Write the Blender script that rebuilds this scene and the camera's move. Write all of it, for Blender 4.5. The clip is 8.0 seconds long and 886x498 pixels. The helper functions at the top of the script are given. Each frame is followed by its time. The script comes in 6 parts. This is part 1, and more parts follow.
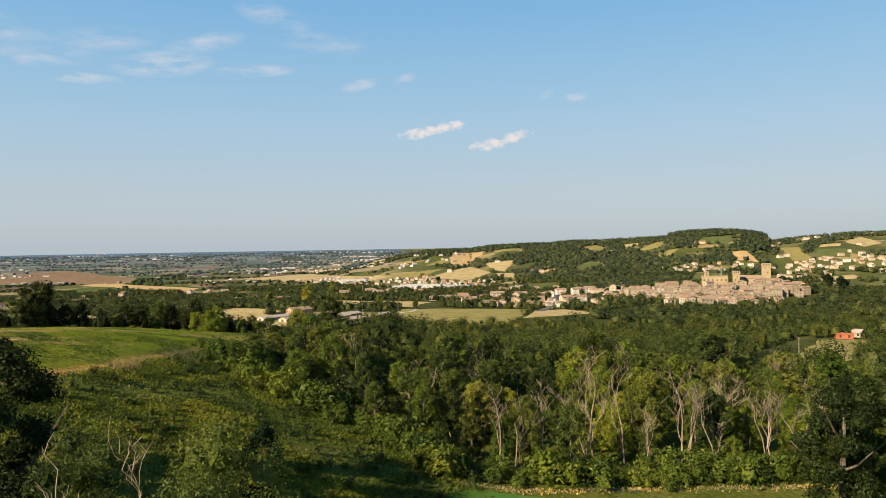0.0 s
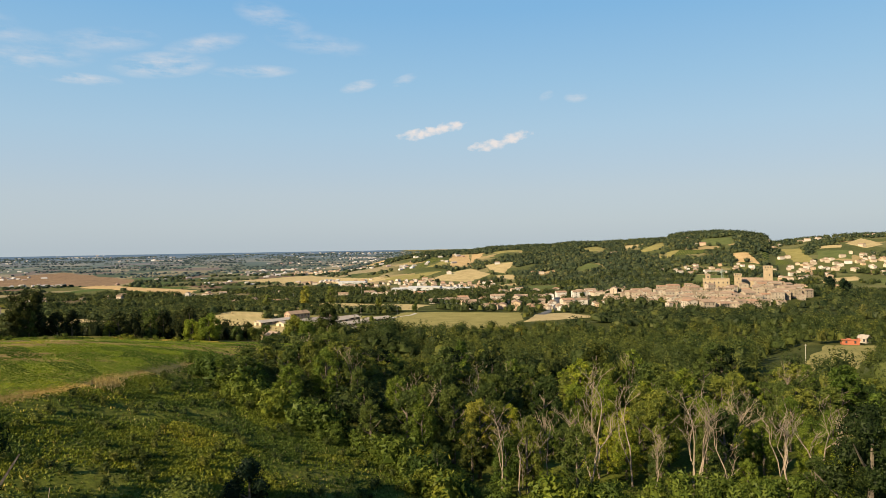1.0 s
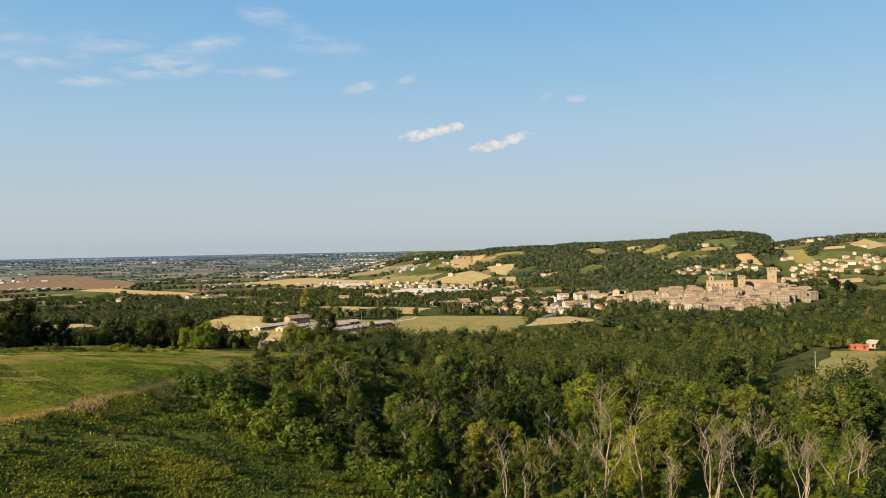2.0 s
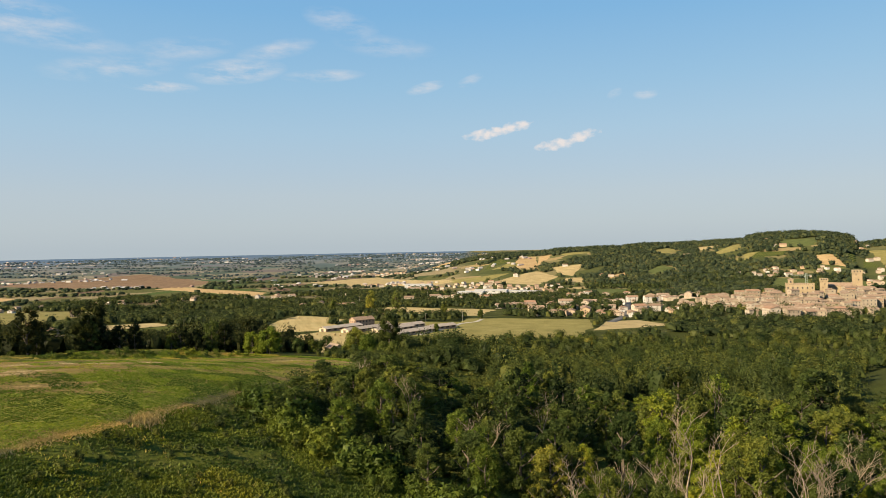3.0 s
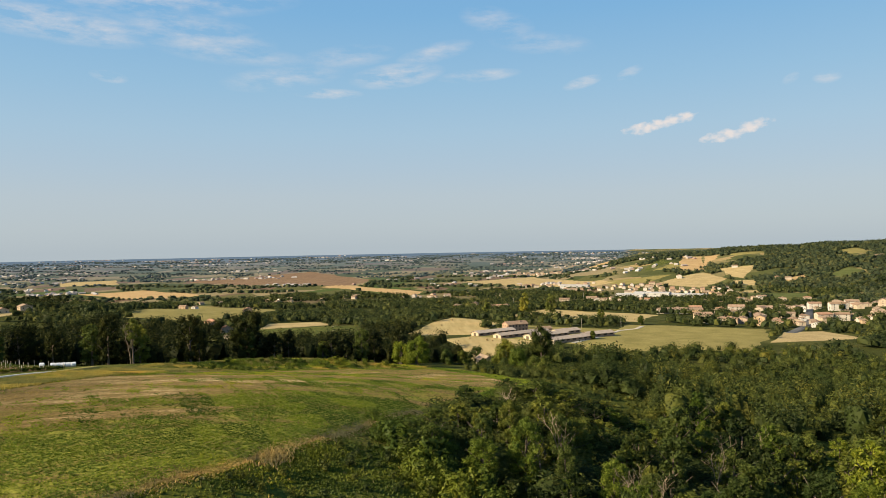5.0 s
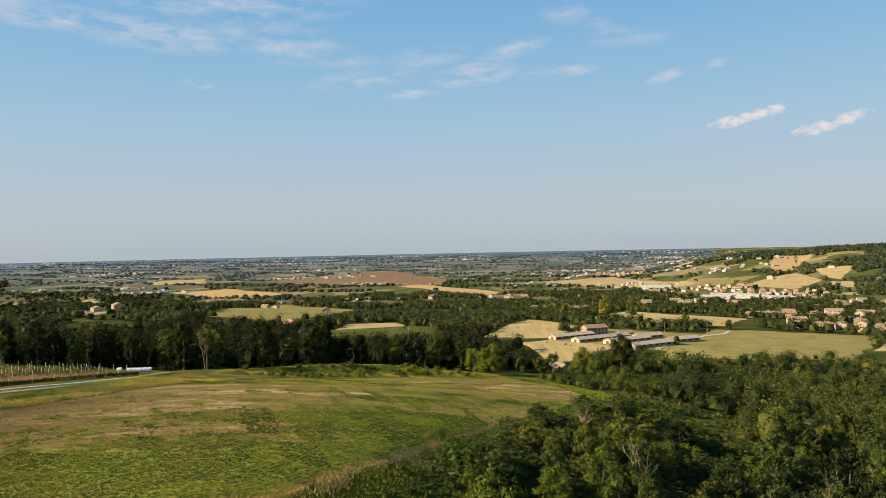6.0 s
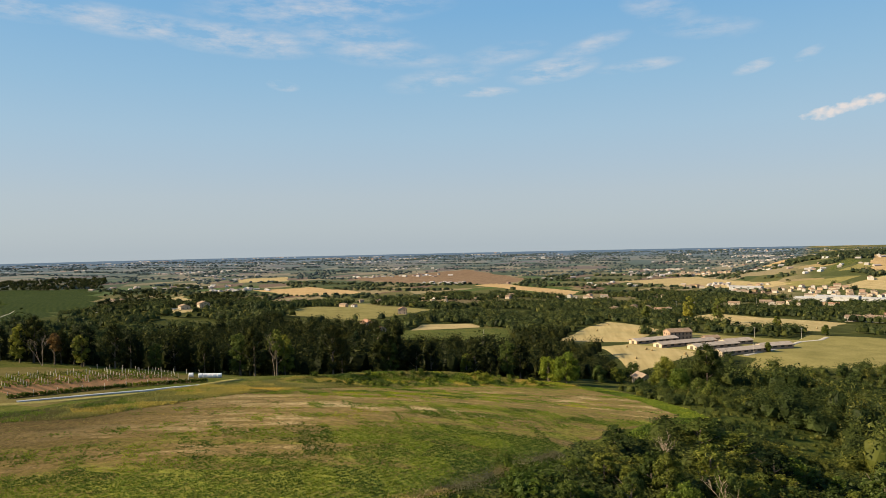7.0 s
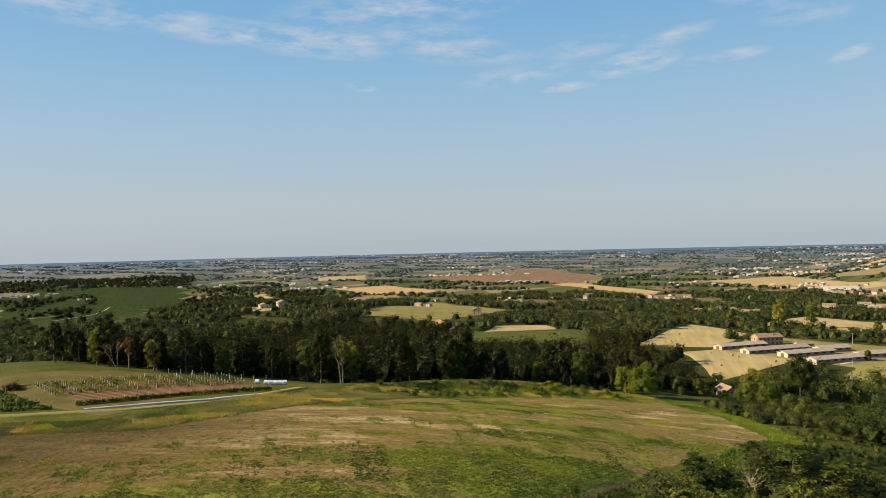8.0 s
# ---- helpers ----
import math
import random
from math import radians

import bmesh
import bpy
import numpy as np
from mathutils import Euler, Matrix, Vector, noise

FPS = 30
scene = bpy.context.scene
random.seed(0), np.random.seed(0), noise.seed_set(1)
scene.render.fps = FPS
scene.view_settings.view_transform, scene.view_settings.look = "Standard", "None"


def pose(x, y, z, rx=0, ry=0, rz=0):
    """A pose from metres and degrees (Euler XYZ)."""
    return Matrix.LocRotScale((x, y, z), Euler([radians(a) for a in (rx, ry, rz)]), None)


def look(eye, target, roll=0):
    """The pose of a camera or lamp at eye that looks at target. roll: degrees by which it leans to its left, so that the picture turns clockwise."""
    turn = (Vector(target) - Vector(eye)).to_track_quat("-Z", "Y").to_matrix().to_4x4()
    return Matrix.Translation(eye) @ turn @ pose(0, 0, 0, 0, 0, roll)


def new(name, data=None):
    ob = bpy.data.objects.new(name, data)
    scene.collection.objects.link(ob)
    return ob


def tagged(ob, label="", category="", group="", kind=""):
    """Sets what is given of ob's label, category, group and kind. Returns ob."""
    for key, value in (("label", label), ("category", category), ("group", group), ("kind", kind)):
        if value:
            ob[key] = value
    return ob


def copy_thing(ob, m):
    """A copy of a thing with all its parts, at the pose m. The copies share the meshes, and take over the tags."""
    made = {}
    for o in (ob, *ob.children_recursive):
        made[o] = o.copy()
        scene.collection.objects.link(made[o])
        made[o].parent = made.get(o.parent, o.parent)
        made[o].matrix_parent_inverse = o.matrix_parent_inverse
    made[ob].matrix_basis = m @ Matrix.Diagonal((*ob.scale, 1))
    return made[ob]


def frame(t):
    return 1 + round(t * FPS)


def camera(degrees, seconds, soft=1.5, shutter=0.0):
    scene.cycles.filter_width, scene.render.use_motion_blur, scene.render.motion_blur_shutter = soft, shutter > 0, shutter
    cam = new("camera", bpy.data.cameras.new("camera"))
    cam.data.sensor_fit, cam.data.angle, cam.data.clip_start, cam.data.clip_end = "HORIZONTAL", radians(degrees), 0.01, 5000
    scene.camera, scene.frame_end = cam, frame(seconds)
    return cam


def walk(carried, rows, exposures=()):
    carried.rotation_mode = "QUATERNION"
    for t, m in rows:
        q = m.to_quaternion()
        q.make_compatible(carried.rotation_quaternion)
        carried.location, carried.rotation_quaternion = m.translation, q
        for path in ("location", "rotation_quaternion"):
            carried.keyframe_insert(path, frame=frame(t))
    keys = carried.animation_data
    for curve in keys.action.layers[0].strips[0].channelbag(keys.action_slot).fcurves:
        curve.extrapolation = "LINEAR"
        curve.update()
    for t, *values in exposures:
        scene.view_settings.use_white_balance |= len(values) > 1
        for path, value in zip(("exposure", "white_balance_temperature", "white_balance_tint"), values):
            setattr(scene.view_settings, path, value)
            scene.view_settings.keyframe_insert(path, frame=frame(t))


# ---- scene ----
# The drone's way: seconds, place, and yaw to the left, pitch and roll in degrees.
cam = camera(63.60, 8.0, soft=0.38)


def aimed(x, y, z, yaw, pitch, roll):
    w, p = radians(yaw), radians(pitch)
    return look((x, y, z), (x - 20 * math.sin(w) * math.cos(p), y + 20 * math.cos(w) * math.cos(p), z + 20 * math.sin(p)), roll)


PATH = [
    (0, aimed(0.01, 0.00, 100.02, -0.57, -0.40, -0.87)),
    (0.5, aimed(0.13, 3.31, 101.09, -0.58, -0.37, -0.87)),
    (1, aimed(0.23, 6.66, 102.17, -0.60, -0.34, -0.90)),
    (1.9, aimed(0.55, 13.05, 104.06, -0.57, -0.27, -1.03)),
    (2.3, aimed(0.70, 15.89, 104.90, 0.44, -0.24, -1.08)),
    (2.5, aimed(0.77, 17.31, 105.32, 1.66, -0.22, -1.11)),
    (3, aimed(0.69, 21.06, 106.47, 4.72, -0.22, -1.06)),
    (3.5, aimed(0.57, 24.88, 107.61, 7.81, -0.20, -1.01)),
    (4, aimed(0.43, 28.81, 108.73, 10.92, -0.17, -0.99)),
    (4.5, aimed(0.24, 32.84, 109.82, 14.04, -0.17, -1.03)),
    (6, aimed(-1.15, 45.92, 113.17, 23.40, -0.15, -1.19)),
    (6.5, aimed(-1.88, 50.38, 114.34, 26.54, -0.16, -1.21)),
    (7, aimed(-2.68, 54.87, 115.56, 29.66, -0.19, -1.26)),
    (7.5, aimed(-3.58, 59.35, 116.77, 32.75, -0.19, -1.31)),
    (8, aimed(-4.53, 63.86, 118.00, 35.85, -0.24, -1.37)),
]
walk(cam, PATH, [(0, 1.27), (3, 1.26), (6, 1.2), (8, 1.17)])

# ---- sky, sun and clouds ----
SUN_AZ, SUN_EL = -130.0, 29.0

world = bpy.data.worlds.new("evening_sky")
scene.world = world
world.use_nodes = True
WN = world.node_tree.nodes
WL = world.node_tree.links
WN.clear()


def wmath(op, a, b=None, c=None, clamp=False):
    n = WN.new("ShaderNodeMath")
    n.operation, n.use_clamp = op, clamp
    for i, v in enumerate((a, b, c)):
        if v is None:
            continue
        if isinstance(v, (int, float)):
            n.inputs[i].default_value = v
        else:
            WL.new(v, n.inputs[i])
    return n.outputs[0]


sky = WN.new("ShaderNodeTexSky")
sky.sky_type, sky.sun_disc = "NISHITA", False
sky.sun_elevation, sky.sun_rotation = radians(SUN_EL), radians(SUN_AZ)
sky.altitude, sky.air_density, sky.dust_density, sky.ozone_density = 200, 1.0, 1.2, 1.6
coords = WN.new("ShaderNodeTexCoord")
split = WN.new("ShaderNodeSeparateXYZ")
WL.new(coords.outputs["Generated"], split.inputs[0])
azim = wmath("MULTIPLY", wmath("ARCTAN2", split.outputs[0], split.outputs[1]), 57.29578)
elev = wmath("MULTIPLY", wmath("ARCSINE", split.outputs[2]), 57.29578)
stretch = WN.new("ShaderNodeCombineXYZ")
WL.new(wmath("MULTIPLY", azim, 0.3), stretch.inputs[0])
WL.new(elev, stretch.inputs[1])
fluff = WN.new("ShaderNodeTexNoise")
fluff.inputs["Scale"].default_value, fluff.inputs["Detail"].default_value = 1.0, 9.0
fluff.inputs["Roughness"].default_value = 0.62
WL.new(stretch.outputs[0], fluff.inputs["Vector"])
rag = fluff.outputs["Fac"]

# azimuth, height, half length, half thickness, rise per degree, thickness of the vapour
CLOUDS = [
    (-1.1, 8.8, 1.9, 0.42, 0.15, 1.0), (1.3, 9.35, 1.2, 0.42, 0.16, 1.0), (4.4, 7.85, 1.5, 0.38, 0.08, 1.0), (6.4, 8.4, 1.3, 0.42, 0.2, 1.0), (-5.9, 12.5, 1.3, 0.36, 0.20, 0.9),
    (-42.0, 12.65, 1.1, 0.34, -0.1, 0.92), (-26.0, 12.1, 2.3, 0.33, 0.0, 0.85), (-20.6, 13.5, 3.2, 0.75, 0.1, 0.85),
    (-14.0, 13.4, 2.8, 0.40, 0.05, 0.6), (-29.5, 13.2, 4.0, 0.75, 0.12, 0.55), (-45.5, 15.9, 6.0, 1.0, -0.06, 0.8),
    (-36.0, 16.0, 5.2, 1.4, -0.14, 0.6), (-17.5, 15.2, 2.6, 0.6, 0.2, 0.55), (-24.5, 14.9, 3.2, 0.7, 0.1, 0.45),
    (-12.5, 17.3, 2.5, 0.9, -0.2, 0.45), (-9.0, 15.6, 3.5, 0.7, -0.1, 0.4), (-39.0, 18.3, 9.0, 1.1, 0.05, 0.65),
    (-53.0, 16.5, 6.0, 0.9, -0.06, 0.75), (-62.0, 17.0, 6.0, 0.9, -0.05, 0.65), (-2.3, 13.0, 0.9, 0.33, 0.3, 0.6),
    (11.3, 11.3, 0.8, 0.33, 0.0, 0.7), (9.0, 11.5, 0.5, 0.3, 0.3, 0.6), (-32.0, 14.8, 4.5, 0.6, -0.1, 0.4),
]
cover = puffs = None
for az0, el0, along, thick, rise, vapour in CLOUDS:
    da = wmath("SUBTRACT", azim, az0)
    de = wmath("SUBTRACT", wmath("SUBTRACT", elev, el0), wmath("MULTIPLY", da, rise))
    u = wmath("DIVIDE", da, along * 1.25)
    v = wmath("DIVIDE", de, thick * 1.35)
    d = wmath("ADD", wmath("MULTIPLY", u, u), wmath("MULTIPLY", v, v))
    body = wmath("SUBTRACT", 1.0, d, clamp=True)
    if vapour >= 0.95:
        puffs = body if puffs is None else wmath("MAXIMUM", puffs, body)
        continue
    body = wmath("MULTIPLY", body, vapour)
    cover = body if cover is None else wmath("MAXIMUM", cover, body)
wisps = wmath("MULTIPLY", wmath("SUBTRACT", rag, 0.40), 3.4, clamp=True)
cover = wmath("MULTIPLY", wmath("MULTIPLY", cover, wisps), 0.8, clamp=True)
# the few small solid clouds
solid = puffs
lumps = WN.new("ShaderNodeTexNoise")
lumps.inputs["Scale"].default_value, lumps.inputs["Detail"].default_value, lumps.inputs["Roughness"].default_value = 1.7, 3.0, 0.5
rolls = WN.new("ShaderNodeCombineXYZ")
WL.new(wmath("MULTIPLY", azim, 0.7), rolls.inputs[0])
WL.new(elev, rolls.inputs[1])
WL.new(rolls.outputs[0], lumps.inputs["Vector"])
puffs = wmath("ADD", wmath("MULTIPLY", wmath("SUBTRACT", lumps.outputs["Fac"], 0.5), 2.4), wmath("SUBTRACT", puffs, 0.3))
puffs = wmath("MINIMUM", puffs, wmath("MULTIPLY", solid, 2.5))
cover = wmath("MAXIMUM", cover, wmath("MULTIPLY", wmath("MULTIPLY", puffs, 1.35, clamp=True), 0.84))
# the haze that pales the sky towards the horizon
veil = WN.new("ShaderNodeValToRGB")
VEIL = [(0.0, (3.75, 4.35, 4.75)), (0.02, (3.95, 4.55, 4.92)), (0.045, (3.92, 4.62, 5.14)), (0.07, (3.57, 4.6, 5.48)), (0.1, (3.18, 4.6, 5.78)), (0.14, (2.55, 4.32, 5.92)), (0.2, (1.75, 3.75, 5.95)), (0.3, (1.3, 3.1, 5.6)), (0.45, (0.95, 2.5, 5.2)), (1.0, (0.6, 1.8, 4.4))]
while len(veil.color_ramp.elements) < len(VEIL):
    veil.color_ramp.elements.new(0.5)
for stop, (at_el, tone) in zip(veil.color_ramp.elements, VEIL):
    stop.position, stop.color = at_el, (*tone, 1)
WL.new(wmath("DIVIDE", elev, 90.0, clamp=True), veil.inputs[0])
hazy = WN.new("ShaderNodeMixRGB")
hazy.inputs["Fac"].default_value = 0.9
WL.new(sky.outputs[0], hazy.inputs["Color1"])
WL.new(veil.outputs[0], hazy.inputs["Color2"])
white = WN.new("ShaderNodeMixRGB")
WL.new(cover, white.inputs["Fac"])
WL.new(hazy.outputs[0], white.inputs["Color1"])
white.inputs["Color2"].default_value = (7.0, 6.3, 5.9, 1)
glow = WN.new("ShaderNodeBackground")
glow.inputs["Strength"].default_value = 0.0524
WL.new(white.outputs[0], glow.inputs["Color"])
sky_out = WN.new("ShaderNodeOutputWorld")
WL.new(glow.outputs[0], sky_out.inputs["Surface"])

sun = new("sun", bpy.data.lights.new("sun", "SUN"))
sun.data.energy, sun.data.angle, sun.data.color = 5.0, radians(0.53), (1.0, 0.82, 0.55)
sun.matrix_world = look((400 * math.sin(radians(SUN_AZ)) * math.cos(radians(SUN_EL)), 400 * math.cos(radians(SUN_AZ)) * math.cos(radians(SUN_EL)), 400 * math.sin(radians(SUN_EL))), (0, 0, 0))
scene.view_settings.exposure = 1.27

# ---- materials ----


def ramp(nt, fac, stops, mode="LINEAR"):
    n = nt.nodes.new("ShaderNodeValToRGB")
    n.color_ramp.interpolation = mode
    while len(n.color_ramp.elements) < len(stops):
        n.color_ramp.elements.new(0.5)
    for e, (pos, col) in zip(n.color_ramp.elements, stops):
        e.position, e.color = pos, (*col, 1)
    nt.links.new(fac, n.inputs[0])
    return n.outputs[0]


def noise_tex(nt, scale, detail=4.0, rough=0.55, stretch=None, turn=0.0, generated=False):
    co = nt.nodes.new("ShaderNodeTexCoord") if generated else nt.nodes.new("ShaderNodeNewGeometry")
    vec = co.outputs["Object"] if generated else co.outputs["Position"]
    if stretch or turn:
        mp = nt.nodes.new("ShaderNodeMapping")
        mp.vector_type = "TEXTURE"
        mp.inputs["Scale"].default_value = tuple(1 / k for k in (stretch or (1, 1, 1)))
        mp.inputs["Rotation"].default_value = (0, 0, radians(turn))
        nt.links.new(vec, mp.inputs[0])
        vec = mp.outputs[0]
    n = nt.nodes.new("ShaderNodeTexNoise")
    n.inputs["Scale"].default_value, n.inputs["Detail"].default_value, n.inputs["Roughness"].default_value = scale, detail, rough
    nt.links.new(vec, n.inputs["Vector"])
    return n.outputs["Fac"]


def mix(nt, fac, a, b, mode="MIX"):
    n = nt.nodes.new("ShaderNodeMixRGB")
    n.blend_type = mode
    for k, v in zip(("Fac", "Color1", "Color2"), (fac, a, b)):
        if isinstance(v, (int, float)):
            n.inputs[k].default_value = v
        elif isinstance(v, tuple):
            n.inputs[k].default_value = (*v, 1)
        else:
            nt.links.new(v, n.inputs[k])
    return n.outputs[0]


def calc(nt, op, a, b=0.0, clamp=False):
    n = nt.nodes.new("ShaderNodeMath")
    n.operation, n.use_clamp = op, clamp
    for i, v in enumerate((a, b)):
        if isinstance(v, (int, float)):
            n.inputs[i].default_value = v
        else:
            nt.links.new(v, n.inputs[i])
    return n.outputs[0]


def material(name, colour, rough=0.9, bump_scale=0.0, bump_high=0.1, metal=0.0, tone=0.76):
    """colour: a tuple, or a function of the node tree that returns a colour socket."""
    m = bpy.data.materials.new(name)
    m.use_nodes = True
    nt = m.node_tree
    b = nt.nodes["Principled BSDF"]
    b.inputs["Roughness"].default_value, b.inputs["Metallic"].default_value = rough, metal
    b.inputs["Specular IOR Level"].default_value = 0.02 if rough > 0.85 else 0.3
    if isinstance(colour, tuple):
        b.inputs["Base Color"].default_value = (*colour, 1)
    else:
        nt.links.new(mix(nt, 1.0, colour(nt), (tone, tone, tone), "MULTIPLY"), b.inputs["Base Color"])
    if bump_scale:
        bm = nt.nodes.new("ShaderNodeBump")
        bm.inputs["Strength"].default_value, bm.inputs["Distance"].default_value = 0.8, bump_high
        nt.links.new(noise_tex(nt, bump_scale, 5), bm.inputs["Height"])
        nt.links.new(bm.outputs[0], b.inputs["Normal"])
    return m


def leaf_material(name, dark, mid, light, through_leaf=0.3, object_random=True):
    """Leaves that differ from clump to clump and from tree to tree, and let some light through."""
    m = bpy.data.materials.new(name)
    m.use_nodes = True
    nt = m.node_tree
    nt.nodes.clear()
    geo, info = nt.nodes.new("ShaderNodeNewGeometry"), nt.nodes.new("ShaderNodeObjectInfo")
    col = ramp(nt, geo.outputs["Random Per Island"], [(0.0, dark), (0.55, mid), (1.0, light)])
    patch = ramp(nt, noise_tex(nt, 0.03, 4, 0.65), [(0.3, (0.6, 0.7, 0.65)), (0.5, (1, 1, 1)), (0.7, (1.4, 1.22, 0.9))])
    col = mix(nt, 1.0, col, patch, "MULTIPLY")
    if not object_random:
        where, cell, tone = nt.nodes.new("ShaderNodeNewGeometry"), nt.nodes.new("ShaderNodeTexVoronoi"), nt.nodes.new("ShaderNodeSeparateColor")
        cell.voronoi_dimensions = "2D"
        cell.inputs["Scale"].default_value = 0.13
        nt.links.new(where.outputs["Position"], cell.inputs["Vector"])
        nt.links.new(cell.outputs["Color"], tone.inputs[0])
        col = mix(nt, 1.0, col, ramp(nt, tone.outputs[0], [(0.0, (0.42, 0.53, 0.6)), (0.35, (0.78, 0.86, 0.9)), (0.65, (1.08, 1.08, 1.0)), (0.9, (1.4, 1.3, 1.0)), (1.0, (1.6, 1.35, 1.1))]), "MULTIPLY")
    else:
        col = mix(nt, 1.0, col, ramp(nt, info.outputs["Random"], [(0.0, (0.36, 0.48, 0.55)), (0.3, (0.7, 0.8, 0.85)), (0.6, (1.05, 1.08, 1.0)), (0.85, (1.4, 1.32, 1.0)), (1.0, (1.75, 1.5, 1.15))]), "MULTIPLY")
    col = mix(nt, 1.0, col, (0.74, 0.74, 0.74), "MULTIPLY")
    d, t, g = nt.nodes.new("ShaderNodeBsdfDiffuse"), nt.nodes.new("ShaderNodeBsdfTranslucent"), nt.nodes.new("ShaderNodeBsdfGlossy")
    g.inputs["Roughness"].default_value = 0.55
    g.inputs["Color"].default_value = (0.5, 0.5, 0.45, 1)
    for n in (d, t):
        nt.links.new(col, n.inputs["Color"])
    s1, s2 = nt.nodes.new("ShaderNodeMixShader"), nt.nodes.new("ShaderNodeMixShader")
    s1.inputs[0].default_value, s2.inputs[0].default_value = through_leaf, 0.012
    nt.links.new(d.outputs[0], s1.inputs[1]), nt.links.new(t.outputs[0], s1.inputs[2])
    nt.links.new(s1.outputs[0], s2.inputs[1]), nt.links.new(g.outputs[0], s2.inputs[2])
    out = nt.nodes.new("ShaderNodeOutputMaterial")
    nt.links.new(s2.outputs[0], out.inputs["Surface"])
    return m


def ground_colour(nt):
    near = ramp(nt, noise_tex(nt, 0.09, 6, 0.6), [(0.25, (0.05, 0.062, 0.010)), (0.5, (0.088, 0.1, 0.018)), (0.75, (0.135, 0.125, 0.034))])
    fine = ramp(nt, noise_tex(nt, 1.3, 4, 0.7), [(0.3, (0.6, 0.6, 0.6)), (0.7, (1.4, 1.4, 1.3))])
    near = mix(nt, 1.0, near, fine, "MULTIPLY")
    geo = nt.nodes.new("ShaderNodeNewGeometry")
    # the patchwork of fields out on the plain
    warp = nt.nodes.new("ShaderNodeMapping")
    warp.inputs["Rotation"].default_value, warp.inputs["Scale"].default_value = (0, 0, 0.45), (1.0, 0.45, 0.0)
    nt.links.new(geo.outputs["Position"], warp.inputs[0])
    cells = nt.nodes.new("ShaderNodeTexVoronoi")
    cells.distance = "CHEBYCHEV"
    cells.inputs["Scale"].default_value, cells.inputs["Randomness"].default_value = 0.012, 0.85
    nt.links.new(warp.outputs[0], cells.inputs["Vector"])
    hue = nt.nodes.new("ShaderNodeSeparateColor")
    nt.links.new(cells.outputs["Color"], hue.inputs[0])
    plots = ramp(nt, hue.outputs[0], [(0.0, (0.075, 0.09, 0.03)), (0.18, (0.12, 0.12, 0.042)), (0.34, (0.24, 0.19, 0.095)), (0.5, (0.15, 0.135, 0.055)), (0.64, (0.3, 0.235, 0.125)), (0.8, (0.19, 0.125, 0.08)), (0.93, (0.09, 0.12, 0.035))], "CONSTANT")
    plots = mix(nt, 1.0, plots, fine, "MULTIPLY")
    xyz = nt.nodes.new("ShaderNodeSeparateXYZ")
    nt.links.new(geo.outputs["Position"], xyz.inputs[0])
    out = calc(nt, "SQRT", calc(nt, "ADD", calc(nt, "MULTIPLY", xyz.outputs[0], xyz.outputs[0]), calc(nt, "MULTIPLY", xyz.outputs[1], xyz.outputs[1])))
    step = calc(nt, "DIVIDE", calc(nt, "SUBTRACT", out, 1100.0), 400.0, clamp=True)
    lee = calc(nt, "SUBTRACT", calc(nt, "MULTIPLY", xyz.outputs[1], -0.04), xyz.outputs[0])
    step = calc(nt, "MULTIPLY", step, calc(nt, "DIVIDE", lee, 60.0, clamp=True))
    # aerial haze painted into the plots: their colour turns blue-grey with distance
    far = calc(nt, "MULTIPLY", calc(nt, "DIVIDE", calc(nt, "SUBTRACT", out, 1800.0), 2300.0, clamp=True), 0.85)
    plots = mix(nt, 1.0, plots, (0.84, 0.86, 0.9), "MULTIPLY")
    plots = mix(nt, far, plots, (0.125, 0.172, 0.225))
    # a bluer band of haze, painted in towards the horizon
    haze_brim = calc(nt, "DIVIDE", calc(nt, "SUBTRACT", out, 3700.0), 900.0, clamp=True)
    plots = mix(nt, calc(nt, "MULTIPLY", haze_brim, 0.75), plots, (0.085, 0.14, 0.22))
    # small fields and vineyards on the hills
    hcell = nt.nodes.new("ShaderNodeTexVoronoi")
    hcell.distance = "CHEBYCHEV"
    hcell.inputs["Scale"].default_value, hcell.inputs["Randomness"].default_value = 0.014, 1.0
    nt.links.new(geo.outputs["Position"], hcell.inputs["Vector"])
    hhue = nt.nodes.new("ShaderNodeSeparateColor")
    nt.links.new(hcell.outputs["Color"], hhue.inputs[0])
    hills = ramp(nt, hhue.outputs[0], [(0.0, (0.085, 0.092, 0.034)), (0.25, (0.13, 0.125, 0.054)), (0.42, (0.07, 0.08, 0.03)), (0.6, (0.2, 0.17, 0.08)), (0.7, (0.1, 0.105, 0.042)), (0.82, (0.3, 0.225, 0.11)), (0.93, (0.12, 0.125, 0.045))], "CONSTANT")
    hills = mix(nt, 1.0, hills, fine, "MULTIPLY")
    # brambly undergrowth and rough pasture fill the ground between the woods of the valley
    rough = ramp(nt, noise_tex(nt, 0.02, 6, 0.65), [(0.32, (0.03, 0.036, 0.011)), (0.52, (0.055, 0.062, 0.018)), (0.66, (0.11, 0.105, 0.035)), (0.78, (0.2, 0.165, 0.075))])
    rough = mix(nt, 1.0, rough, fine, "MULTIPLY")
    near = mix(nt, calc(nt, "DIVIDE", calc(nt, "SUBTRACT", out, 260.0), 140.0, clamp=True), near, rough)
    near = mix(nt, calc(nt, "DIVIDE", calc(nt, "SUBTRACT", out, 1180.0), 120.0, clamp=True), near, hills)
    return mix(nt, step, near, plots)


